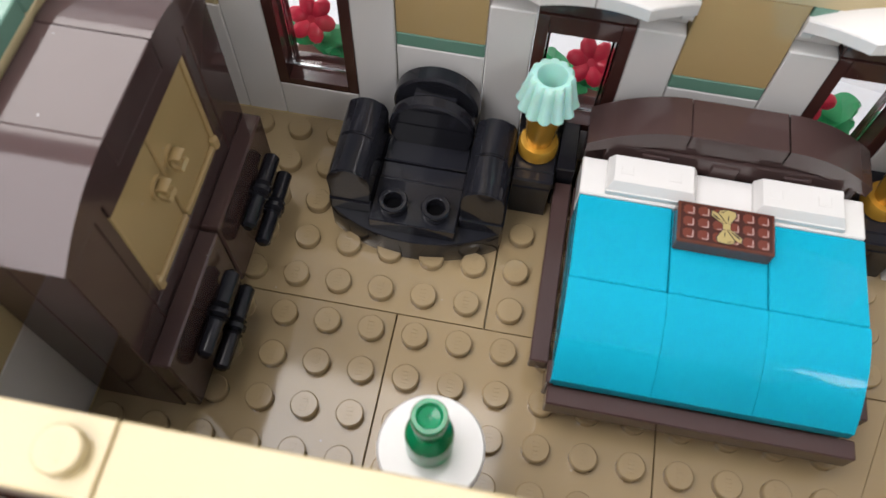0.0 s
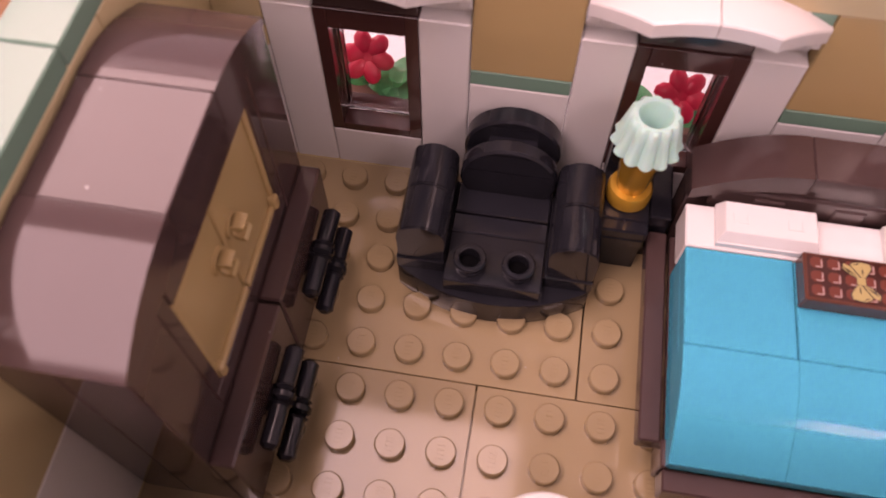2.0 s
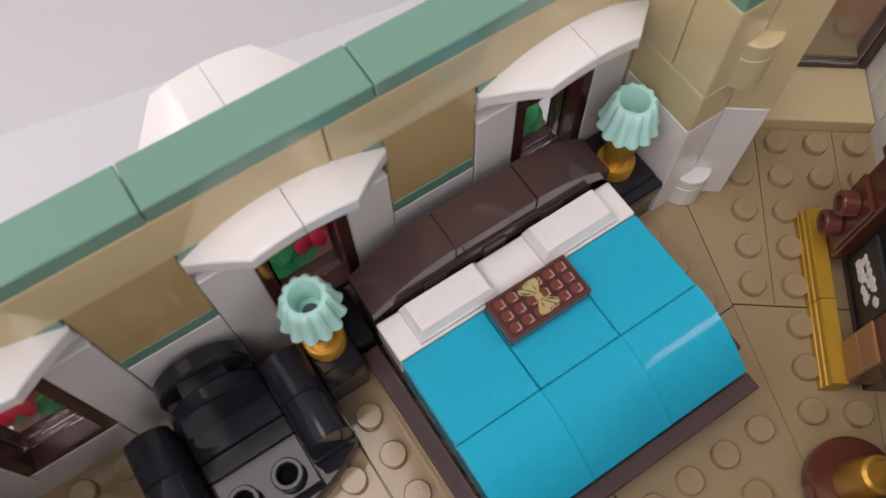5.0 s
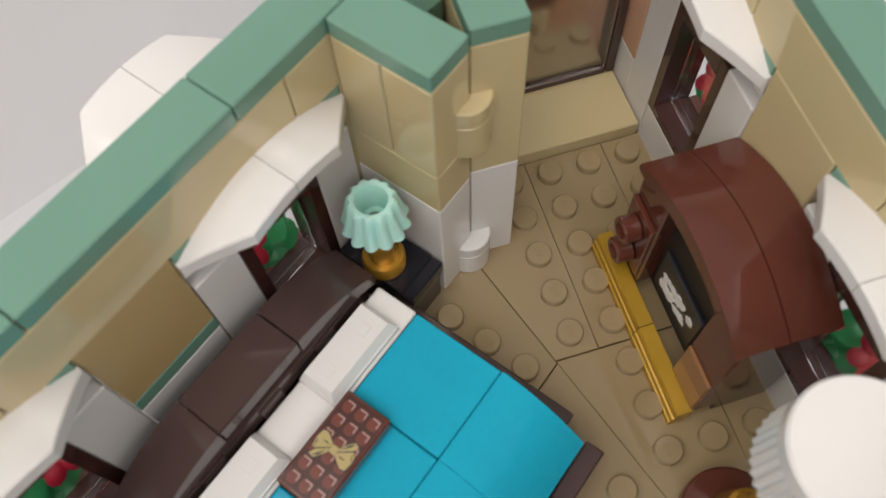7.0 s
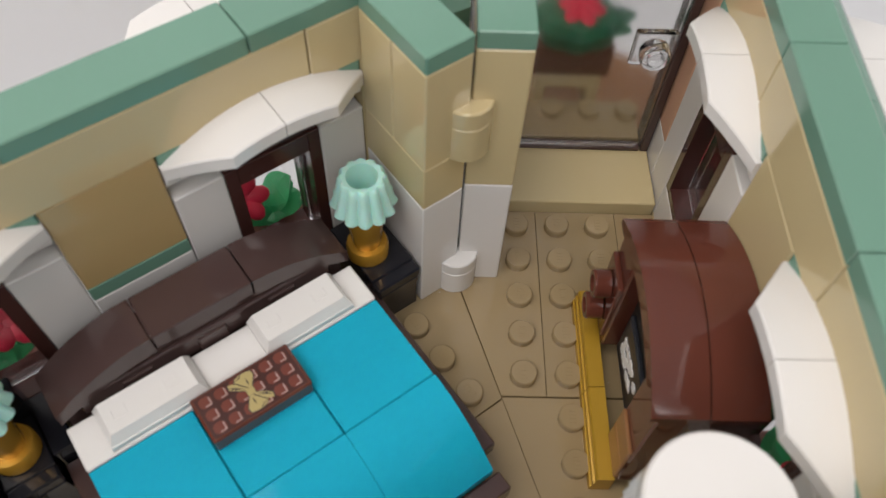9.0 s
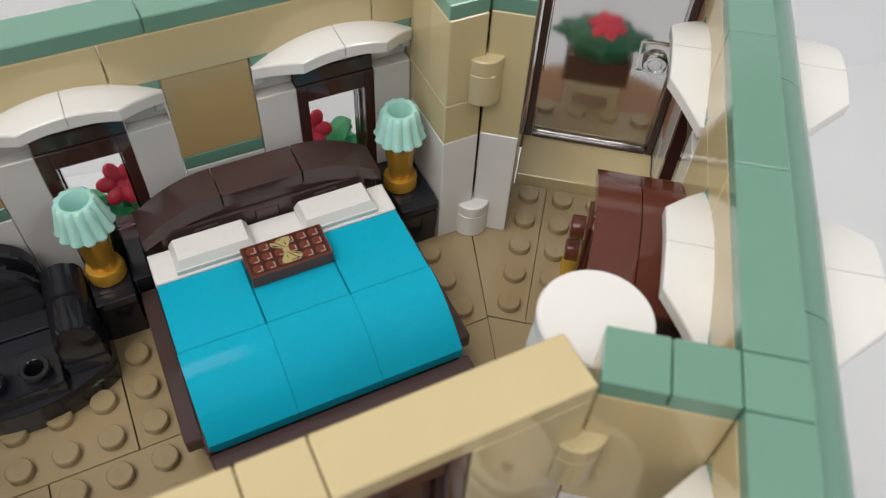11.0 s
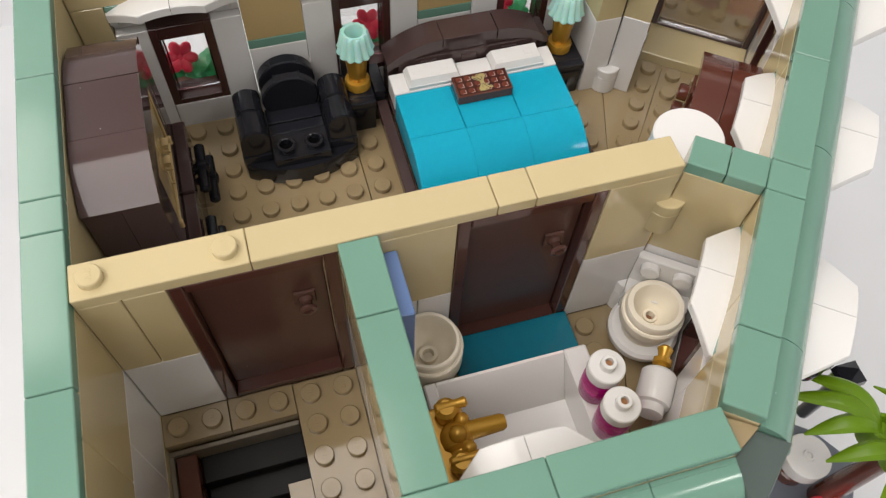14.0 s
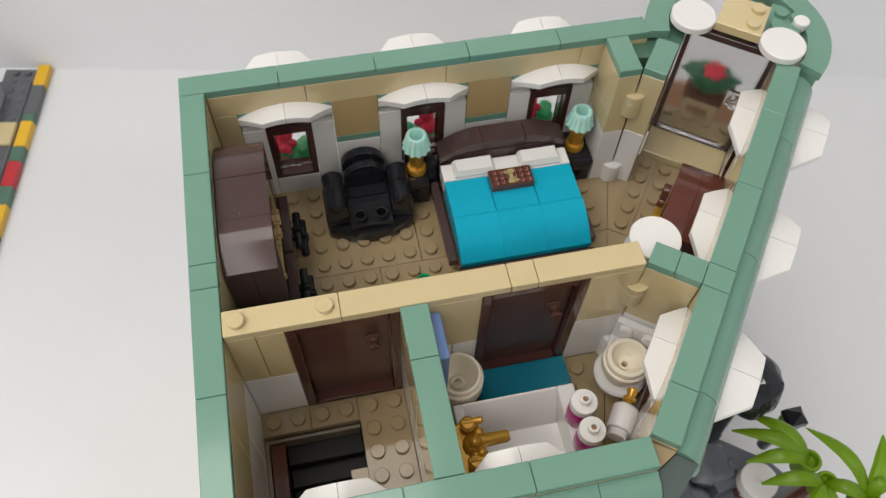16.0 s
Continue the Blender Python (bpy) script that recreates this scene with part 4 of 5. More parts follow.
def round_brick(name, x, y, z0, h, mat, label):
    bm = bmesh.new()
    lathe(bm, [(0.46, z0), (0.49, z0 + 0.03), (0.49, z0 + h * 0.66), (0.475, z0 + h * 0.67), (0.475, z0 + h * 0.68), (0.49, z0 + h * 0.69), (0.49, z0 + h - 0.03), (0.46, z0 + h)], 0, 0, 28)
    return solid(name, bm, mat, at(x, y), label, "brick")


def build_round_bricks():
    round_brick("round_brick", 12.05, 3.12, 0.0, 1.15, WHITE, "white round toy brick standing in the wall corner")
    round_brick("round_brick", 12.06, 3.18, 4.75, 1.3, TAN, "tan round toy brick bridging the wall corner")
    round_brick("round_brick", 9.06, -5.82, 4.75, 1.3, TAN, "tan round toy brick bridging the bathroom corner")
    round_brick("round_brick", 9.04, -5.9, 0.0, 1.6, WHITE, "white round toy brick in the bathroom corner")


# ---- doors ----
DOORS = [0]


def build_door(x0):
    DOORS[0] += 1
    d = thing("door_%d" % DOORS[0], at(x0, -6), "closed reddish brown toy door in a matching frame", "door", "toy doors", "structure")
    bm = bmesh.new()
    for a, b, z0, z1 in ((0, 0.36, 0, 7.2), (3.64, 4, 0, 7.2), (0.36, 3.64, 6.85, 7.2), (0.36, 3.64, 0, 0.3)):
        box(bm, a + 0.01, b - 0.01, 0.01, 0.99, z0, z1, 0.03)
    part("door_frame", bm, FRAME_BROWN, d)
    bm = bmesh.new()
    box(bm, 0.37, 3.63, 0.4, 0.7, 0.3, 6.85, 0.03)
    leaf = part("door_leaf", bm, DOOR_BROWN, d, "smooth dark brown leaf")
    bm = bmesh.new()
    box(bm, 2.72, 3.3, 0.31, 0.41, 4.4, 5.05, 0.03)
    part("handle_plate", bm, DOOR_BROWN, leaf)
    bm = bmesh.new()
    lathe(bm, [(0.2, 0.4), (0.2, 0.28), (0.13, 0.2), (0.16, 0.08), (0.24, 0.0), (0.24, -0.06), (0.19, -0.09), (0.13, -0.09), (0.12, 0.0)], 3.02, 4.7, 20, "Y")
    part("door_handle", bm, DOOR_BROWN, leaf)


# ---- stairs ----
def build_stairs():
    s = thing("staircase", at(-6, -12), "dark grey toy stairs going down below the hall floor", "stairs")
    for k in range(6):
        bm = bmesh.new()
        z = -1.2 - 0.55 * k
        box(bm, 0.8, 3.94, 4.8 - 0.8 * (k + 1), 4.8 - 0.8 * k + 0.1, z - 0.6, z, 0.03)
        part("step", bm, STEP_DARK, s)
    bm = bmesh.new()
    box(bm, 0.16, 0.78, 0.0, 4.82, -4.0, -0.62, 0.03)
    part("side_panel", bm, RED_BROWN, s, "reddish brown side")
    bm = bmesh.new()
    box(bm, 0.0, 3.94, 4.84, 4.99, -8.5, -0.46, 0.02)
    part("riser_wall", bm, LIP, s, "greyish tan lip")
    bm = bmesh.new()
    box(bm, 0.0, 0.14, 0.0, 4.83, -8.5, -0.46, 0.02)
    part("side_lip", bm, LIP, s, "greyish tan lip")
    bm = bmesh.new()
    box(bm, 3.95, 4.2, 0.0, 5.0, -8.5, -0.45, 0.02)
    part("side_wall", bm, BLACK, s)
    bm = bmesh.new()
    box(bm, 0.0, 4.2, 0.0, 5.0, -8.9, -8.5, 0.02)
    part("landing", bm, BLACK, s)


# ---- bathroom ----
def build_bathroom():
    bm = bmesh.new()
    box(bm, 0.012, 3.988, 0.012, 1.99, 0, 0.4, 0.03)
    solid("bath_mat", bm, TURQUOISE, at(3, -8, 0.0), "dark turquoise toy tile mat before the bathroom door", "mat")
    # bathtub
    t = thing("bathtub", at(1.62, -11.2), "long white toy bathtub with a rounded rim", "bathtub")
    L, W = 4.9, 3.2
    bm = bmesh.new()
    box(bm, 0, L, 0, W, 0.0, 0.75, 0.05)
    part("tub_floor", bm, WHITE, t)
    for y0, y1 in ((0.0, 0.7), (W - 0.95, W)):
        bm = bmesh.new()
        if y0 > 1:
            line = [(y0, 0.7), (y0, 0.8), (y1 - 0.16, 2.3), (y1 - 0.1, 2.38), (y1 - 0.02, 2.38), (y1, 2.34), (y1, 0.7)]
        else:
            line = [(0, 0.5), (0, 2.3), (0.12, 2.38), (0.6, 1.5), (0.7, 0.5)]
        profile_x(bm, line, 0.37, L - 0.71)
        part("tub_side", bm, WHITE, t)
    for x0, x1 in ((0.0, 0.36), (L - 0.7, L)):
        bm = bmesh.new()
        box(bm, x0, x1, 0.0, W, 0.4, 2.4, 0.05)
        part("tub_end", bm, WHITE, t)
    # gold tap
    g = thing("bath_tap", at(1.35, -10.6, 2.3), "pearl gold toy tap at the head of the bath", "tap")
    bm = bmesh.new()
    box(bm, -0.33, 0.5, -0.55, 1.55, 0.02, 1.15, 0.1)
    part("tap_body", bm, GOLD, g)
    bm = bmesh.new()
    lathe(bm, [(0.2, -0.45), (0.32, -0.35), (0.34, 0.1), (0.27, 0.2), (0.27, 0.27), (0.4, 0.36), (0.45, 0.6), (0.4, 0.84), (0.27, 0.94), (0.27, 1.02), (0.34, 1.1), (0.34, 1.42), (0.24, 1.52)], 0.62, 1.1, 24, "Y")
    part("cross_pipe", bm, GOLD, g)
    for x, y, z, r in ((0.62, 0.6, 1.5, 0.24), (0.82, 0.22, 1.36, 0.2), (0.84, 0.98, 1.36, 0.2), (0.62, 0.62, 1.12, 0.45)):
        bm = bmesh.new()
        bmesh.ops.create_icosphere(bm, subdivisions=3, radius=r, matrix=Matrix.Translation((x, y, z)))
        part("knuckle", bm, GOLD, g)
    for y in (-0.15, 1.28):
        bm = bmesh.new()
        lathe(bm, [(0.28, 1.2), (0.26, 1.45), (0.3, 1.5), (0.3, 1.62), (0.2, 1.72)], 0.5, y, 18)
        part("tap_valve", bm, GOLD, g)
        bm = bmesh.new()
        lathe(bm, [(0.1, 0.2), (0.14, 0.26), (0.13, 0.5), (0.13, 0.85), (0.15, 1.0), (0.1, 1.06)], y + 0.06, 1.62, 12, "X")
        part("tap_lever", bm, GOLD, g)
    bm = bmesh.new()
    lathe(bm, [(0.3, 0.7), (0.26, 1.05), (0.23, 1.85), (0.18, 1.95)], 0.7, 1.18, 20, "X")
    part("spout", bm, GOLD, g)
    # jars
    for x, y in ((6.24, -9.4), (6.22, -10.48)):
        j = thing("jar", at(x, y, 2.4), "pink clear toy jar with a white lid on the bath rim", "jar", "jars on the bath")
        bm = bmesh.new()
        lathe(bm, [(0.42, 0.0), (0.46, 0.04), (0.49, 0.35), (0.49, 1.2), (0.45, 1.32)], 0, 0, 28)
        part("jar_body", bm, PINK, j, "clear pink body")
        bm = bmesh.new()
        lathe(bm, [(0.47, 1.33), (0.5, 1.36), (0.5, 1.72), (0.47, 1.76), (0.23, 1.76), (0.21, 1.78), (0.21, 2.0), (0.19, 2.03), (0.11, 2.03), (0.1, 1.84)], 0, 0, 36)
        part("lid", bm, WHITE, j)
        bm = bmesh.new()
        lathe(bm, [(0.095, 1.85), (0.09, 1.93)], 0, 0, 14)
        part("lid_hole", bm, NOUGAT, j)
    # washbasin
    s = thing("washbasin", at(2.1, -6.9), "cream round toy washbasin on a white stand", "washbasin")
    bm = bmesh.new()
    lathe(bm, [(0.7, 0.0), (0.72, 1.3), (0.8, 1.5)], 0, 0, 28)
    part("stand", bm, WHITE, s)
    bm = bmesh.new()
    lathe(bm, [(0.8, 1.5), (0.98, 1.6), (1.0, 1.7), (1.0, 2.5), (0.95, 2.55), (0.9, 2.55), (0.9, 2.8), (0.86, 2.86), (0.78, 2.86), (0.75, 2.8), (0.72, 2.5), (0.64, 2.1), (0.5, 1.82), (0.33, 1.68), (0.27, 1.68), (0.26, 1.86), (0.17, 1.86), (0.15, 1.6)], 0, 0, 40)
    part("bowl", bm, CREAM, s)
    # mirror
    m = thing("mirror", at(1.03, -7.8, 3.8), "mid blue toy tile mirror on the bathroom wall", "mirror")
    bm = bmesh.new()
    box(bm, 0.0, 0.4, 0.0, 1.8, 0.0, 2.9, 0.03)
    part("mirror_panel", bm, BLUE, m)
    # toilet
    w = thing("toilet", at(8.97, -7.46, 0, -36.87), "cream and white round toy toilet in the corner", "toilet")
    bm = bmesh.new()
    lathe(bm, [(0.7, 0.0), (0.7, 0.4), (1.05, 0.7), (1.1, 0.8), (1.1, 1.0), (1.0, 1.1)], 0, 0, 40)
    part("pedestal", bm, WHITE, w)
    bm = bmesh.new()
    lathe(bm, [(0.72, 1.1), (0.78, 1.5), (0.94, 1.8), (0.96, 1.9), (0.96, 2.2), (0.92, 2.26), (0.87, 2.26), (0.87, 2.52), (0.84, 2.58), (0.68, 2.58), (0.66, 2.54), (0.61, 2.36), (0.52, 2.14), (0.39, 1.92), (0.28, 1.79), (0.23, 1.77), (0.22, 1.86), (0.14, 1.86), (0.12, 1.5)], 0, 0, 40)
    part("bowl", bm, CREAM, w)
    # Brown disc darkens the cream drain; the hole's shade is put into colour.
    bm = bmesh.new()
    lathe(bm, [(0.12, 1.5), (0.12, 1.62)], 0, 0, 16)
    part("drain_hole", bm, NOUGAT, w)
    bm = bmesh.new()
    box(bm, -0.95, 1.0, 0.95, 1.24, 0.0, 3.3, 0.03)
    box(bm, -0.95, 1.0, 0.4, 1.2, 1.0, 2.0, 0.03)
    for x in (-0.48, 0.5):
        lathe(bm, [(0.3, 1.0), (0.3, 0.76), (0.26, 0.73)], x, 2.9, 20, "Y")
    part("cistern", bm, WHITE, w)
    # toilet paper
    r = thing("paper_holder", at(8.03, -9.8, 2.1, -36.87), "white toilet roll on a pearl gold toy holder", "toilet roll")
    bm = bmesh.new()
    lathe(bm, [(0.3, -0.78), (0.38, -0.76), (0.38, -0.5), (0.5, -0.46), (0.52, -0.4), (0.52, 0.5), (0.46, 0.58)], 0, 0, 28, "Y")
    part("roll", bm, WHITE, r)
    bm = bmesh.new()
    lathe(bm, [(0.17, 0.55), (0.17, 0.8), (0.28, 0.85), (0.28, 1.0), (0.16, 1.05), (0.2, 1.25), (0.24, 1.35), (0.15, 1.45)], 0, 0, 18, "Y")
    box(bm, -0.18, 0.18, 0.8, 1.05, -2.1, 0.0, 0.05)
    part("holder", bm, GOLD, r)


build_wardrobe()
build_armchair()
build_nightstand(2.0, 3.0, 3.1, 4.95, True)
build_nightstand(9.85, 10.97, 2.95, 4.95)
build_table_lamp(2.5, 4.0)
build_table_lamp(10.25, 3.98)
build_bed()
build_chocolate()
build_television()
build_floor_lamp()
build_bottle_table()
build_round_bricks()
build_door(-4)
build_door(3)
build_stairs()
build_bathroom()

# ---- bay at the corner ----
def build_bay():
    b = thing("bay_window", FRAME_B, "round toy bay with brown glazed door and green ring above", "bay", kind="structure")
    bm = bmesh.new()
    box(bm, -0.98, 2.98, 5.012, 7.4, -0.4, 0.4, 0.03)
    part("step", bm, TAN, b, "broad tan step")
    for x0, x1, z0, z1 in ((-1.0, -0.76, 0.4, 7.2), (2.76, 3.0, 0.4, 7.2), (-0.76, 2.76, 6.85, 7.2)):
        bm = bmesh.new()
        box(bm, x0 + 0.01, x1 - 0.01, 6.7, 7.4, z0, z1, 0.03)
        part("door_frame", bm, BROWN, b)
    bm = bmesh.new()
    box(bm, -0.75, 2.75, 6.7, 7.0, 0.4, 0.56, 0.03)
    part("door_frame", bm, BROWN, b)
    bm = bmesh.new()
    box(bm, -0.75, 2.75, 6.78, 6.88, 0.57, 6.83, 0.03)
    p = part("pane", bm, VEILED_GLASS, b, "clear door pane, tinted to imitate a veil of reflections")
    p.visible_shadow = False
    bm = bmesh.new()
    box(bm, -0.6, 2.6, 6.7, 6.78, 0.57, 0.68, 0.03)
    p = part("pane_lip", bm, GLASS, b, "clear lower rim of the pane")
    p.visible_shadow = False
    bm = bmesh.new()
    box(bm, 1.75, 2.68, 6.6, 6.77, 3.5, 4.5, 0.05)
    lathe(bm, [(0.33, 6.61), (0.35, 6.36), (0.3, 6.26), (0.2, 6.26), (0.18, 6.45)], 2.22, 4.0, 20, "Y")
    k = part("door_handle", bm, GLASS, b, "clear plastic door handle")
    k.visible_shadow = False
    for x0, x1 in ((-2.0, -1.02), (3.02, 4.0)):
        for z in (0, 1.2, 2.4, 3.6, 4.8, 6.0):
            bm = bmesh.new()
            box(bm, x0, x1, 5.02 if x0 < 0 else 7.02, 7.6, z, z + 1.19, 0.02)
            # Top left brick takes the darkened green for the shade beside the posts.
            part("brick", bm, WHITE if z < 3.6 else DEEP_GREEN if x0 < 0 and z > 5 else TAN, b)
    cx, cy, R, r = 1.0, 7.0, 4.0, 3.0
    for a0, a1 in ((208, 180), (180, 90), (90, 0), (0, -15)):
        bm = bmesh.new()
        prism(bm, arc(cx, cy, R, a0, a1, 14) + arc(cx, cy, r, a1, a0, 14), 7.2, 7.6, 0.0)
        part("ring_tile", bm, GREEN, b)
    bm = bmesh.new()
    prism(bm, arc(cx, cy, R - 0.1, 200, -15, 40) + arc(cx, cy, r + 0.1, -15, 200, 40), 6.6, 7.19, 0.0)
    part("ring_lintel", bm, GREEN, b)
    for x in (-0.98, 2.95):
        bm = bmesh.new()
        lathe(bm, [(0.92, 7.62), (0.97, 7.66), (0.97, 7.93), (0.93, 7.97)], x, 6.65, 40)
        lathe(bm, [(0.45, 7.2), (0.45, 7.63)], x, 6.85, 24)
        part("round_cap", bm, WHITE, b, "white round cap tile")
    bm = bmesh.new()
    box(bm, 0.012, 1.988, 6.55, 8.55, 7.55, 8.0, 0.03)
    for y in (7.05, 8.05):
        stud(bm, 1.5, y, 8.0)
    part("roof_plate", bm, TAN, b, "tan studded plate")
    bm = bmesh.new()
    box(bm, 2.0, 3.5, 7.7, 9.6, 7.0, 7.4, 0.03)
    for x in (2.5, 3.2):
        for y in (8.1, 9.0):
            stud(bm, x, y, 7.4)
    part("roof_plate", bm, GREEN, b, "green studded plate")
    bm = bmesh.new()
    tube(bm, 3.4, 8.6, 7.4, 7.8, 0.35, 20)
    part("round_cap", bm, WHITE, b)
    # balcony floor behind the glass
    bm = bmesh.new()
    prism(bm, arc(cx, cy, 3.9, 180, 0, 24), -0.4, 0.3, 0.0)
    part("balcony_floor", bm, NOUGAT, b)
    bm = bmesh.new()
    box(bm, -0.74, 2.74, 7.02, 8.3, 0.28, 0.62, 0.02)
    plate_part = part("balcony_plate", bm, DARK_TAN, b)
    for x in (-0.5, 0.5, 1.5, 2.5):
        link("stud", SHARED["stud", DARK_TAN.name], plate_part, Matrix.Translation((x * U, 7.9 * U, 0.62 * U)))


def flower(bm, x, y, z, r, face):
    """A flower of six round petals round a hollow; face: the unit way that it looks."""
    f = Vector(face).normalized()
    side = f.cross(Vector((0, 0, 1))).normalized()
    up = side.cross(f)
    for k in range(6):
        a = math.pi / 3 * k + 0.2
        out = side * math.cos(a) + up * math.sin(a)
        turn = Matrix((out, f.cross(out), f)).transposed().to_4x4()
        c = Vector((x, y, z)) + out * r * 0.58
        m = Matrix.Translation(c + f * r * 0.08) @ turn @ Matrix.Diagonal((1.2, 0.9, 0.42, 1))
        bmesh.ops.create_icosphere(bm, subdivisions=2, radius=r * 0.4, matrix=m)
    m = Matrix.Translation((x, y, z)) @ f.to_track_quat("Z", "Y").to_matrix().to_4x4()
    bmesh.ops.create_cone(bm, segments=14, radius1=r * 0.42, radius2=r * 0.16, depth=r * 0.3, cap_ends=True, matrix=m)


def leaf(bm, base, way, length, width, droop=0.2, n=6):
    """A thick pointed leaf with a raised middle."""
    w = Vector(way).normalized()
    side = w.cross(Vector((0, 0, 1)))
    if side.length < 0.01:
        side = Vector((1, 0, 0))
    side.normalize()
    up = side.cross(w)
    rows = []
    for k in range(n + 1):
        s = k / n
        c = Vector(base) + w * length * s - Vector((0, 0, 1)) * droop * s * s * length
        h = width * math.sin(math.pi * min(0.97, 0.12 + 0.85 * s)) ** 0.8
        t = 0.09
        rows.append([bm.verts.new(c + side * h * q + up * e) for q, e in ((-1, 0), (-0.35, 0.05), (0, t), (0.35, 0.05), (1, 0), (0, -t))])
    for a, b in zip(rows, rows[1:]):
        for k in range(6):
            bm.faces.new((a[k], a[(k + 1) % 6], b[(k + 1) % 6], b[k])).smooth = True
    bm.faces.new(rows[0][::-1])
    bm.faces.new(rows[-1])


def build_window_box(m, side=1):
    p = thing("flower_box", m, "brown window box with a red toy flower and green leaves", "flower box", "window boxes")
    bm = bmesh.new()
    box(bm, -0.93, 0.93, 1.03, 1.95, -0.75, -0.05, 0.04)
    part("planter", bm, PLANTER, p)
    rnd = random.Random(3)
    bm = bmesh.new()
    for a in (10, 60, 110, 160, 215, 265, 320):
        leaf(bm, (0.2 * side, 1.5, -0.06), (math.cos(radians(a)), 0.35 * math.sin(radians(a)), 0.35 + 0.25 * rnd.random()), 0.8, 0.36, 0.35)
    leaf(bm, (0.1 * side, 1.5, 0.2), (0.6 * side, -0.05, 0.85), 1.1, 0.5, 0.2)
    leaf(bm, (0.15 * side, 1.45, 0.15), (0.9 * side, -0.1, 0.3), 0.8, 0.5, 0.2)
    leaf(bm, (0.0, 1.42, 0.25), (0.3 * side, -0.3, -0.1), 0.6, 0.42, 0.2)
    leaf(bm, (-0.45 * side, 1.5, 0.1), (-0.75 * side, 0.1, 0.5), 0.85, 0.42, 0.2)
    leaf(bm, (-0.5 * side, 1.55, 0.1), (-0.35 * side, 0.3, 0.9), 0.9, 0.4, 0.2)
    leaf(bm, (0.05 * side, 1.47, 0.5), (0.75 * side, -0.05, 0.3), 0.8, 0.42, 0.15)
    lathe(bm, [(0.15, -0.06), (0.12, 0.75)], -0.4 * side, 1.5, 10)
    part("leaves", bm, LEAF, p)
    bm = bmesh.new()
    flower(bm, -0.42 * side, 1.38, 0.95, 0.58, (0.05, -0.75, 0.65))
    part("flower", bm, PETAL, p)


def build_balcony_plant():
    p = thing("potted_plant", at(0.85, 8.7, 0.3, 0, FRAME_B), "red toy flower with green leaves on a brown and tan stand", "plant")
    bm = bmesh.new()
    box(bm, -1.0, 1.0, -0.5, 0.5, 1.3, 2.3, 0.04)
    part("pot", bm, RED_BROWN, p)
    bm = bmesh.new()
    for x in (-0.85, 0.55):
        box(bm, x, x + 0.3, -0.45, 0.45, 0.0, 1.3, 0.04)
    box(bm, -0.85, 0.85, -0.48, 0.45, 0.85, 1.2, 0.04)
    part("stand", bm, TAN, p)
    bm = bmesh.new()
    n = 48
    rings = []
    for r, z in ((0.5, 2.2), (0.85, 2.26), (1.06, 2.5), (1.08, 2.8), (0.92, 3.02), (0.45, 3.1)):
        rings.append([bm.verts.new((r * (1 + 0.06 * math.cos(8 * 6.283 * q / n)) * math.cos(6.283 * q / n), 0.85 * r * (1 + 0.06 * math.cos(8 * 6.283 * q / n)) * math.sin(6.283 * q / n), z)) for q in range(n)])
    for a, b in zip(rings, rings[1:]):
        for q in range(n):
            bm.faces.new((a[q], a[(q + 1) % n], b[(q + 1) % n], b[q])).smooth = True
    bm.faces.new(rings[0][::-1])
    bm.faces.new(rings[-1])
    for a, length in ((185, 1.0), (160, 0.8), (5, 0.9), (-25, 0.8), (95, 0.5)):
        leaf(bm, (0.6 * math.cos(radians(a)), 0.5 * math.sin(radians(a)), 2.75), (math.cos(radians(a)), 0.8 * math.sin(radians(a)), 0.25), length, 0.36, 0.15)
    part("leaves", bm, DARK_LEAF, p)
    bm = bmesh.new()
    flower(bm, 0.05, -0.05, 3.12, 0.56, (0, -0.25, 1))
    flower(bm, 0.05, -0.05, 3.18, 0.32, (0, -0.25, 1))
    part("flower", bm, PETAL, p)


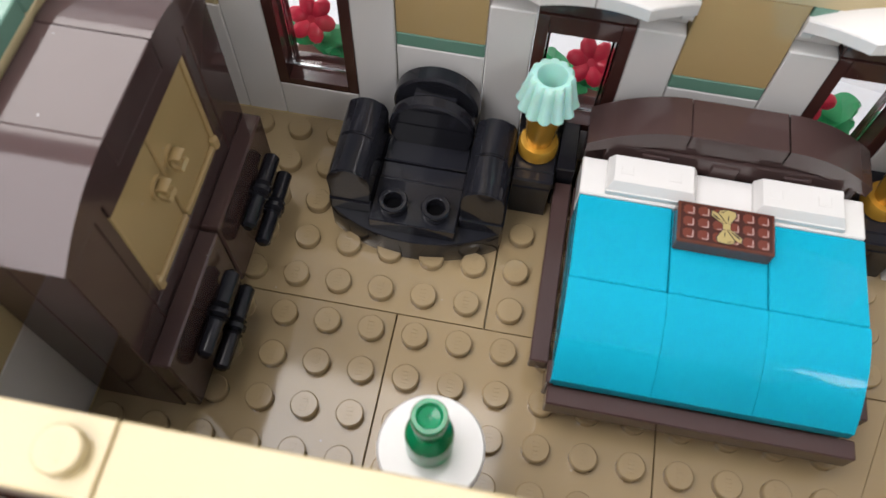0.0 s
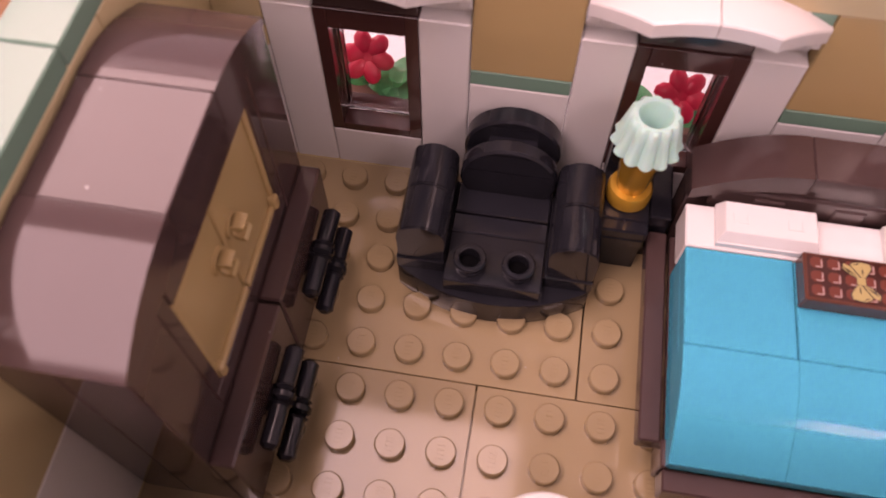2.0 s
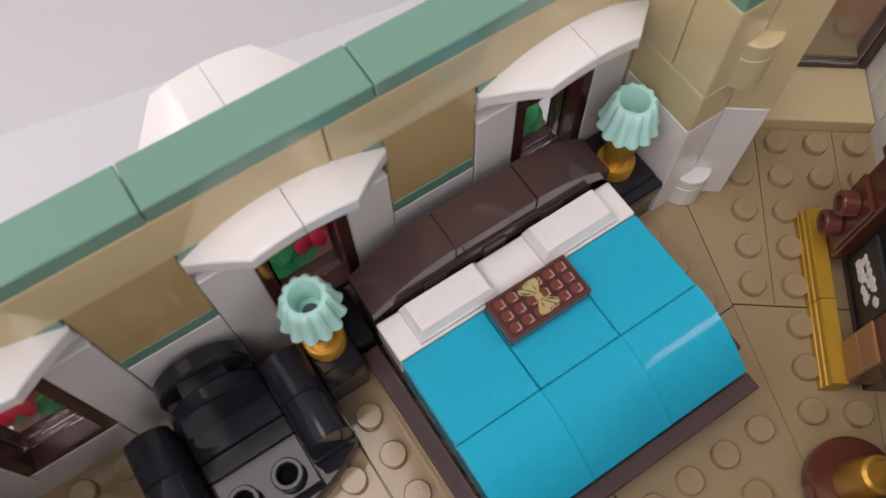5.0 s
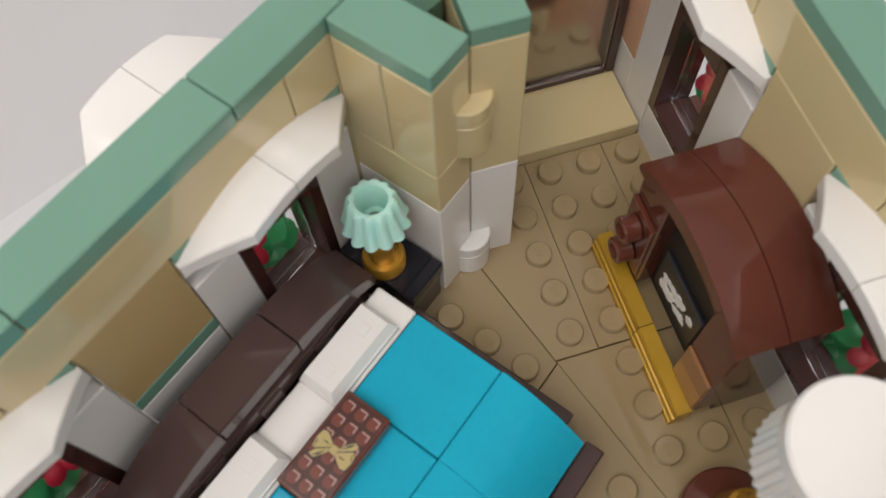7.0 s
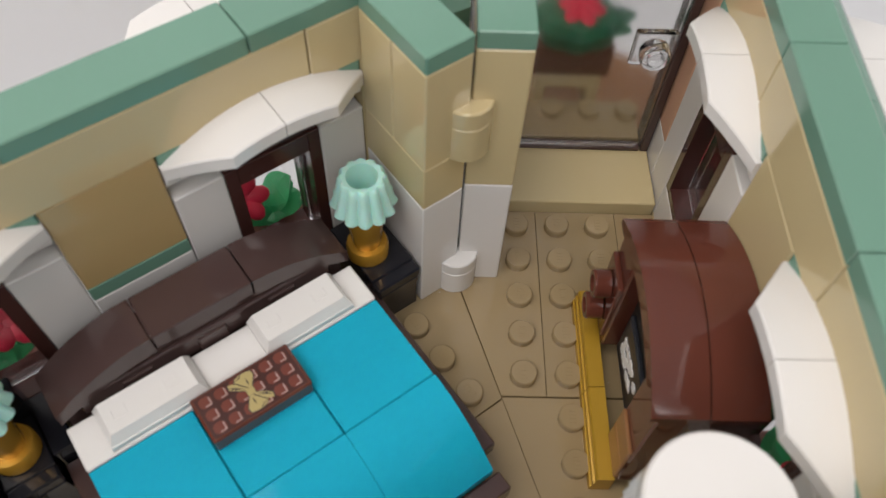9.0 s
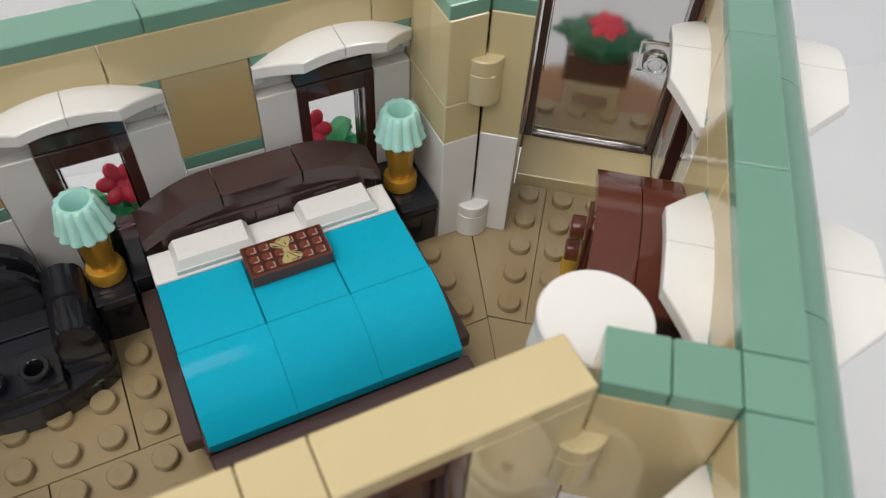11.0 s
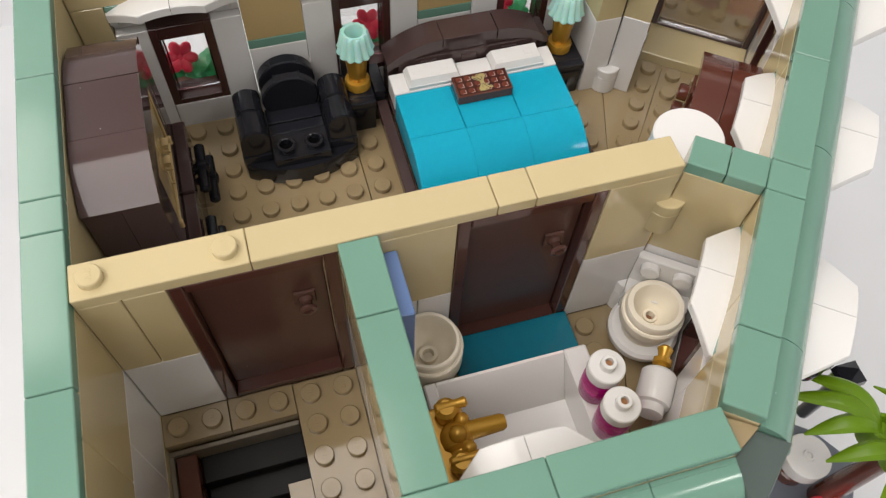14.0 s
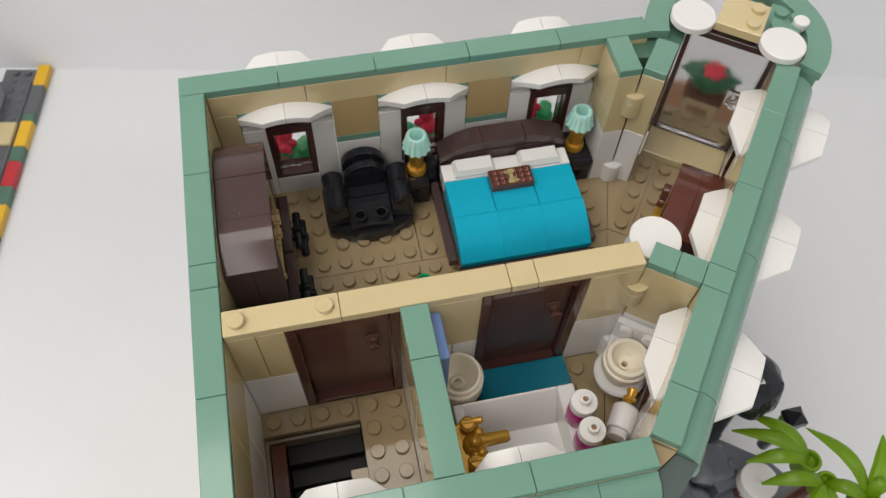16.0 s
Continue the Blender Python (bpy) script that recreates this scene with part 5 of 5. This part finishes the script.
# ---- street side ----
def build_terrace():
    bm = bmesh.new()
    prism(bm, [b_point(4.2, -14), b_point(13.5, -14), b_point(13.5, -4), b_point(11.5, -3.2), b_point(4.2, -3.2)], TABLE / U, -10.2, 0.02)
    solid("terrace", bm, ROCK, FRAME_A, "grey toy terrace beside the building", "terrace")
    rnd = random.Random(4)
    for k in range(10):
        x, y = 11.5 + 4.5 * rnd.random(), -13.5 + 4.5 * rnd.random()
        bm = bmesh.new()
        size = 0.7 + 0.8 * rnd.random()
        bmesh.ops.create_icosphere(bm, subdivisions=3, radius=size)
        for v in bm.verts:
            v.co *= 1 + 0.3 * noise.noise(v.co * 1.1 + Vector((k, 0, 0)))
            v.co.z = min(v.co.z * 0.8, 0.6 * size)
        solid("rock", bm, ROCK, at(x, y, -9.9 + 0.3 * rnd.random(), 360 * rnd.random()), "bluish grey flat-topped toy rock on the terrace", "rock", "rocks on the terrace")
    for x, y, turn, mat, label in ((16.08, -10.13, 10, ROCK, "bluish grey studded toy brick lying on the terrace"), (15.3, -8.0, 25, BLACK, "black studded toy brick lying on the terrace")):
        bm = bmesh.new()
        box(bm, -1.0, 1.0, -1.0, 1.0, -0.4, 0.8, 0.04)
        stud(bm, -0.45, 0.0, 0.8)
        stud(bm, 0.45, 0.0, 0.8)
        solid("terrace_brick", bm, mat, at(x, y, -9.8, turn), label, "brick", "bricks on the terrace")
    # parasol-like disc
    d = thing("round_table", at(17.2, -11.25, -10.2), "white round toy disc on a brown stem", "table")
    bm = bmesh.new()
    lathe(bm, [(0.9, 1.3), (0.95, 1.35), (0.95, 2.05), (0.91, 2.1), (0.25, 2.1), (0.23, 2.2), (0.13, 2.2), (0.12, 2.05)], 0, 0, 40)
    part("disc", bm, WHITE, d)
    bm = bmesh.new()
    lathe(bm, [(0.7, 0.0), (0.7, 0.6), (0.3, 0.8), (0.3, 1.3)], 0, 0, 20)
    part("stem", bm, RED_BROWN, d)
    bm = bmesh.new()
    lathe(bm, [(0.9, 0.0), (0.95, 0.05), (0.95, 0.35), (0.9, 0.4)], 0, 0, 32)
    solid("round_plate", bm, RED, at(17.2, -13.6, -9.6), "red round toy plate on the terrace", "plate")
    # street lamp with a dark cap
    s = thing("lantern", at(19.1, -9.1, -10.2), "dark toy lantern with a pyramid cap", "lantern")
    bm = bmesh.new()
    lathe(bm, [(0.3, 0), (0.3, 3.6)], 0, 0, 16)
    part("post", bm, GREY, s)
    bm = bmesh.new()
    va = [bm.verts.new((x, y, 4.2)) for x, y in ((-0.48, -0.48), (0.48, -0.48), (0.48, 0.48), (-0.48, 0.48))]
    vb = [bm.verts.new((x, y, 4.6)) for x, y in ((-0.45, -0.45), (0.45, -0.45), (0.45, 0.45), (-0.45, 0.45))]
    top = bm.verts.new((0.15, 0, 5.0))
    for k in range(4):
        bm.faces.new((va[k], va[(k + 1) % 4], vb[(k + 1) % 4], vb[k]))
        bm.faces.new((vb[k], vb[(k + 1) % 4], top))
    bm.faces.new(va[::-1])
    part("cap", bm, BLACK, s)
    bm = bmesh.new()
    box(bm, -0.4, 0.4, -0.4, 0.4, 3.5, 4.2, 0.06)
    part("lamp_body", bm, LIME, s)
    # dark statue under the eaves
    bm = bmesh.new()
    bmesh.ops.create_icosphere(bm, subdivisions=4, radius=1.45, matrix=Matrix.Translation((0, 0, 7.95)) @ Matrix.Diagonal((1, 1.1, 1.1, 1)))
    for v in bm.verts:
        v.co += (v.co - Vector((0, 0, 7.95))) * (0.1 * noise.noise(v.co * 1.3) + 0.05 * noise.noise(v.co * 4))
    lathe(bm, [(0.8, 0.0), (0.8, 2.0), (0.5, 6.3)], 0, 0, 16)
    for f in bm.faces:
        f.smooth = True
    solid("statue", bm, BLACK, at(15.75, -8.0, -10.2), "plain black rounded toy statue near the wall", "statue")


def palm_leaf(base, tip, lift, width, n=12):
    """A thick banana-shaped leaf that arches from its base to a blunt tip."""
    bm = bmesh.new()
    p, q = Vector(base), Vector(tip)
    side = (q - p).cross(Vector((0, 0, 1))).normalized()
    rows = []
    for k in range(n + 1):
        s = k / n
        c = p.lerp(q, s) + Vector((0, 0, lift * math.sin(math.pi * s ** 0.8))) + side * 0.1 * math.sin(math.pi * s)
        h = width * (0.55 + 0.6 * math.sin(math.pi * min(1, s * 0.9 + 0.08))) * (1 - s ** 5 * 0.75)
        t = 0.55 * h
        rows.append([bm.verts.new(c + side * h * u + Vector((0, 0, e * t))) for u, e in ((-1, -0.5), (-0.6, 0.35), (0, 0.6), (0.6, 0.35), (1, -0.5), (0, -0.9))])
    for r0, r1 in zip(rows, rows[1:]):
        for k in range(6):
            bm.faces.new((r0[k], r0[(k + 1) % 6], r1[(k + 1) % 6], r1[k]))
    bm.faces.new(rows[0][::-1])
    bm.faces.new(rows[-1])
    return bm


def build_palm():
    p = thing("palm", at(17.9, -12.6, -10.2), "lime green toy palm with arching pointed leaves", "palm")
    bm = bmesh.new()
    lathe(bm, [(0.5, 0), (0.45, 3), (0.35, 6.6)], 0, 0, 16)
    part("trunk", bm, RED_BROWN, p)
    hubs = ((-0.43, 0.85, 6.8), (-0.05, -0.2, 6.7), (1.6, -1.1, 6.5))
    for x, y, z in hubs:
        bm = bmesh.new()
        lathe(bm, [(0.46, z - 0.9), (0.52, z - 0.8), (0.52, z + 0.3), (0.46, z + 0.36), (0.36, z + 0.36), (0.34, z)], x, y, 20)
        part("hub", bm, LIME, p)
    a, b, c = hubs
    for hub, tip, lift in (
        (a, (-2.3, 3.5, 6.9), 0.9), (a, (-3.3, 2.9, 6.9), 0.9), (a, (-3.2, 1.4, 6.9), 0.7), (b, (-2.9, 0.35, 6.8), 0.7),
        (c, (0.1, 2.3, 7.0), 1.0), (b, (1.7, -1.2, 6.6), 0.7), (c, (3.2, 1.2, 7.4), 0.5), (c, (2.6, -0.2, 6.6), 0.8),
        (c, (2.2, -3.4, 6.4), 0.8), (b, (-0.9, -3.6, 6.2), 0.8), (b, (-2.4, -2.2, 6.4), 0.8),
    ):
        part("palm_leaf", palm_leaf(hub, tip, 1.1 * lift, 0.32), LIME, p)


# ---- neighbouring toy building on the table ----
def build_neighbour():
    n = thing("toy_street", at(-23.4, 36.15, TABLE / U, -10.5), "grey toy street model with yellow, green and red edge bricks", "toy building")
    bm = bmesh.new()
    box(bm, -22, -1.05, -34, -2, 0, 0.8, 0.03)
    part("baseplate", bm, GREY, n)
    y = -0.0
    edge = [(YELLOW, 2.3), (GREY, 3.1), (DEEP_GREEN, 0.8), (YELLOW, 2.6), (DEEP_GREEN, 1.5), (RED, 2.4), (DEEP_GREEN, 1.75), (YELLOW, 2.7), (DEEP_GREEN, 2.0), (RED, 2.7), (DEEP_GREEN, 2.0), (YELLOW, 2.7)]
    for mat, l in edge:
        bm = bmesh.new()
        box(bm, -0.95, 0.0, y - l + 0.02, y, 0, 0.7, 0.03)
        part("edge_brick", bm, mat, n)
        y -= l
    bm = bmesh.new()
    box(bm, -3.6, -0.97, -34, -0.5, 0.02, 0.66, 0.03)
    for k in range(30):
        stud(bm, -1.6, -1 - k, 0.66)
        stud(bm, -2.6, -1 - k, 0.66)
    part("pavement", bm, GREY, n)
    for name, b, mat in (
        ("tile", (-2.6, -1.05, -8.9, -6.6, 0.66, 1.06), TAN),
        ("wall_block", (-10.5, -1.7, -19.6, -11.0, 0.8, 2.0), PALE_GREY),
        ("window_tile", (-5.2, -2.5, -17.7, -15.3, 1.9, 2.06), LIGHT_GREY),
        ("window_tile", (-9.4, -6.6, -17.7, -15.3, 1.9, 2.06), LIGHT_GREY),
        ("roof_tile", (-6.4, -1.9, -14.9, -11.2, 1.9, 2.3), NOUGAT),
        ("wall_block", (-9.5, -2.8, -10.5, -3.5, 0.8, 2.4), PALE_GREY),
        ("window_tile", (-8.5, -5.2, -9.5, -4.5, 2.3, 2.46), LIGHT_GREY),
        ("block", (-20, -1.8, -33, -20.2, 0.8, 2.0), GREY),
        ("block", (-20, -11.0, -19, -4, 0.8, 4.0), GREY),
    ):
        bm = bmesh.new()
        box(bm, *b, 0.06)
        part(name, bm, mat, n)


build_bay()
for c, side in ((-3, 1), (3, -1), (9, 1)):
    build_window_box(at(c, 5, 1.2), side)
for c in (4, -2, -8):
    build_window_box(at(3, c, 1.2, -90, FRAME_B), -1 if c == -2 else 1)
build_balcony_plant()
build_terrace()
build_palm()
build_neighbour()
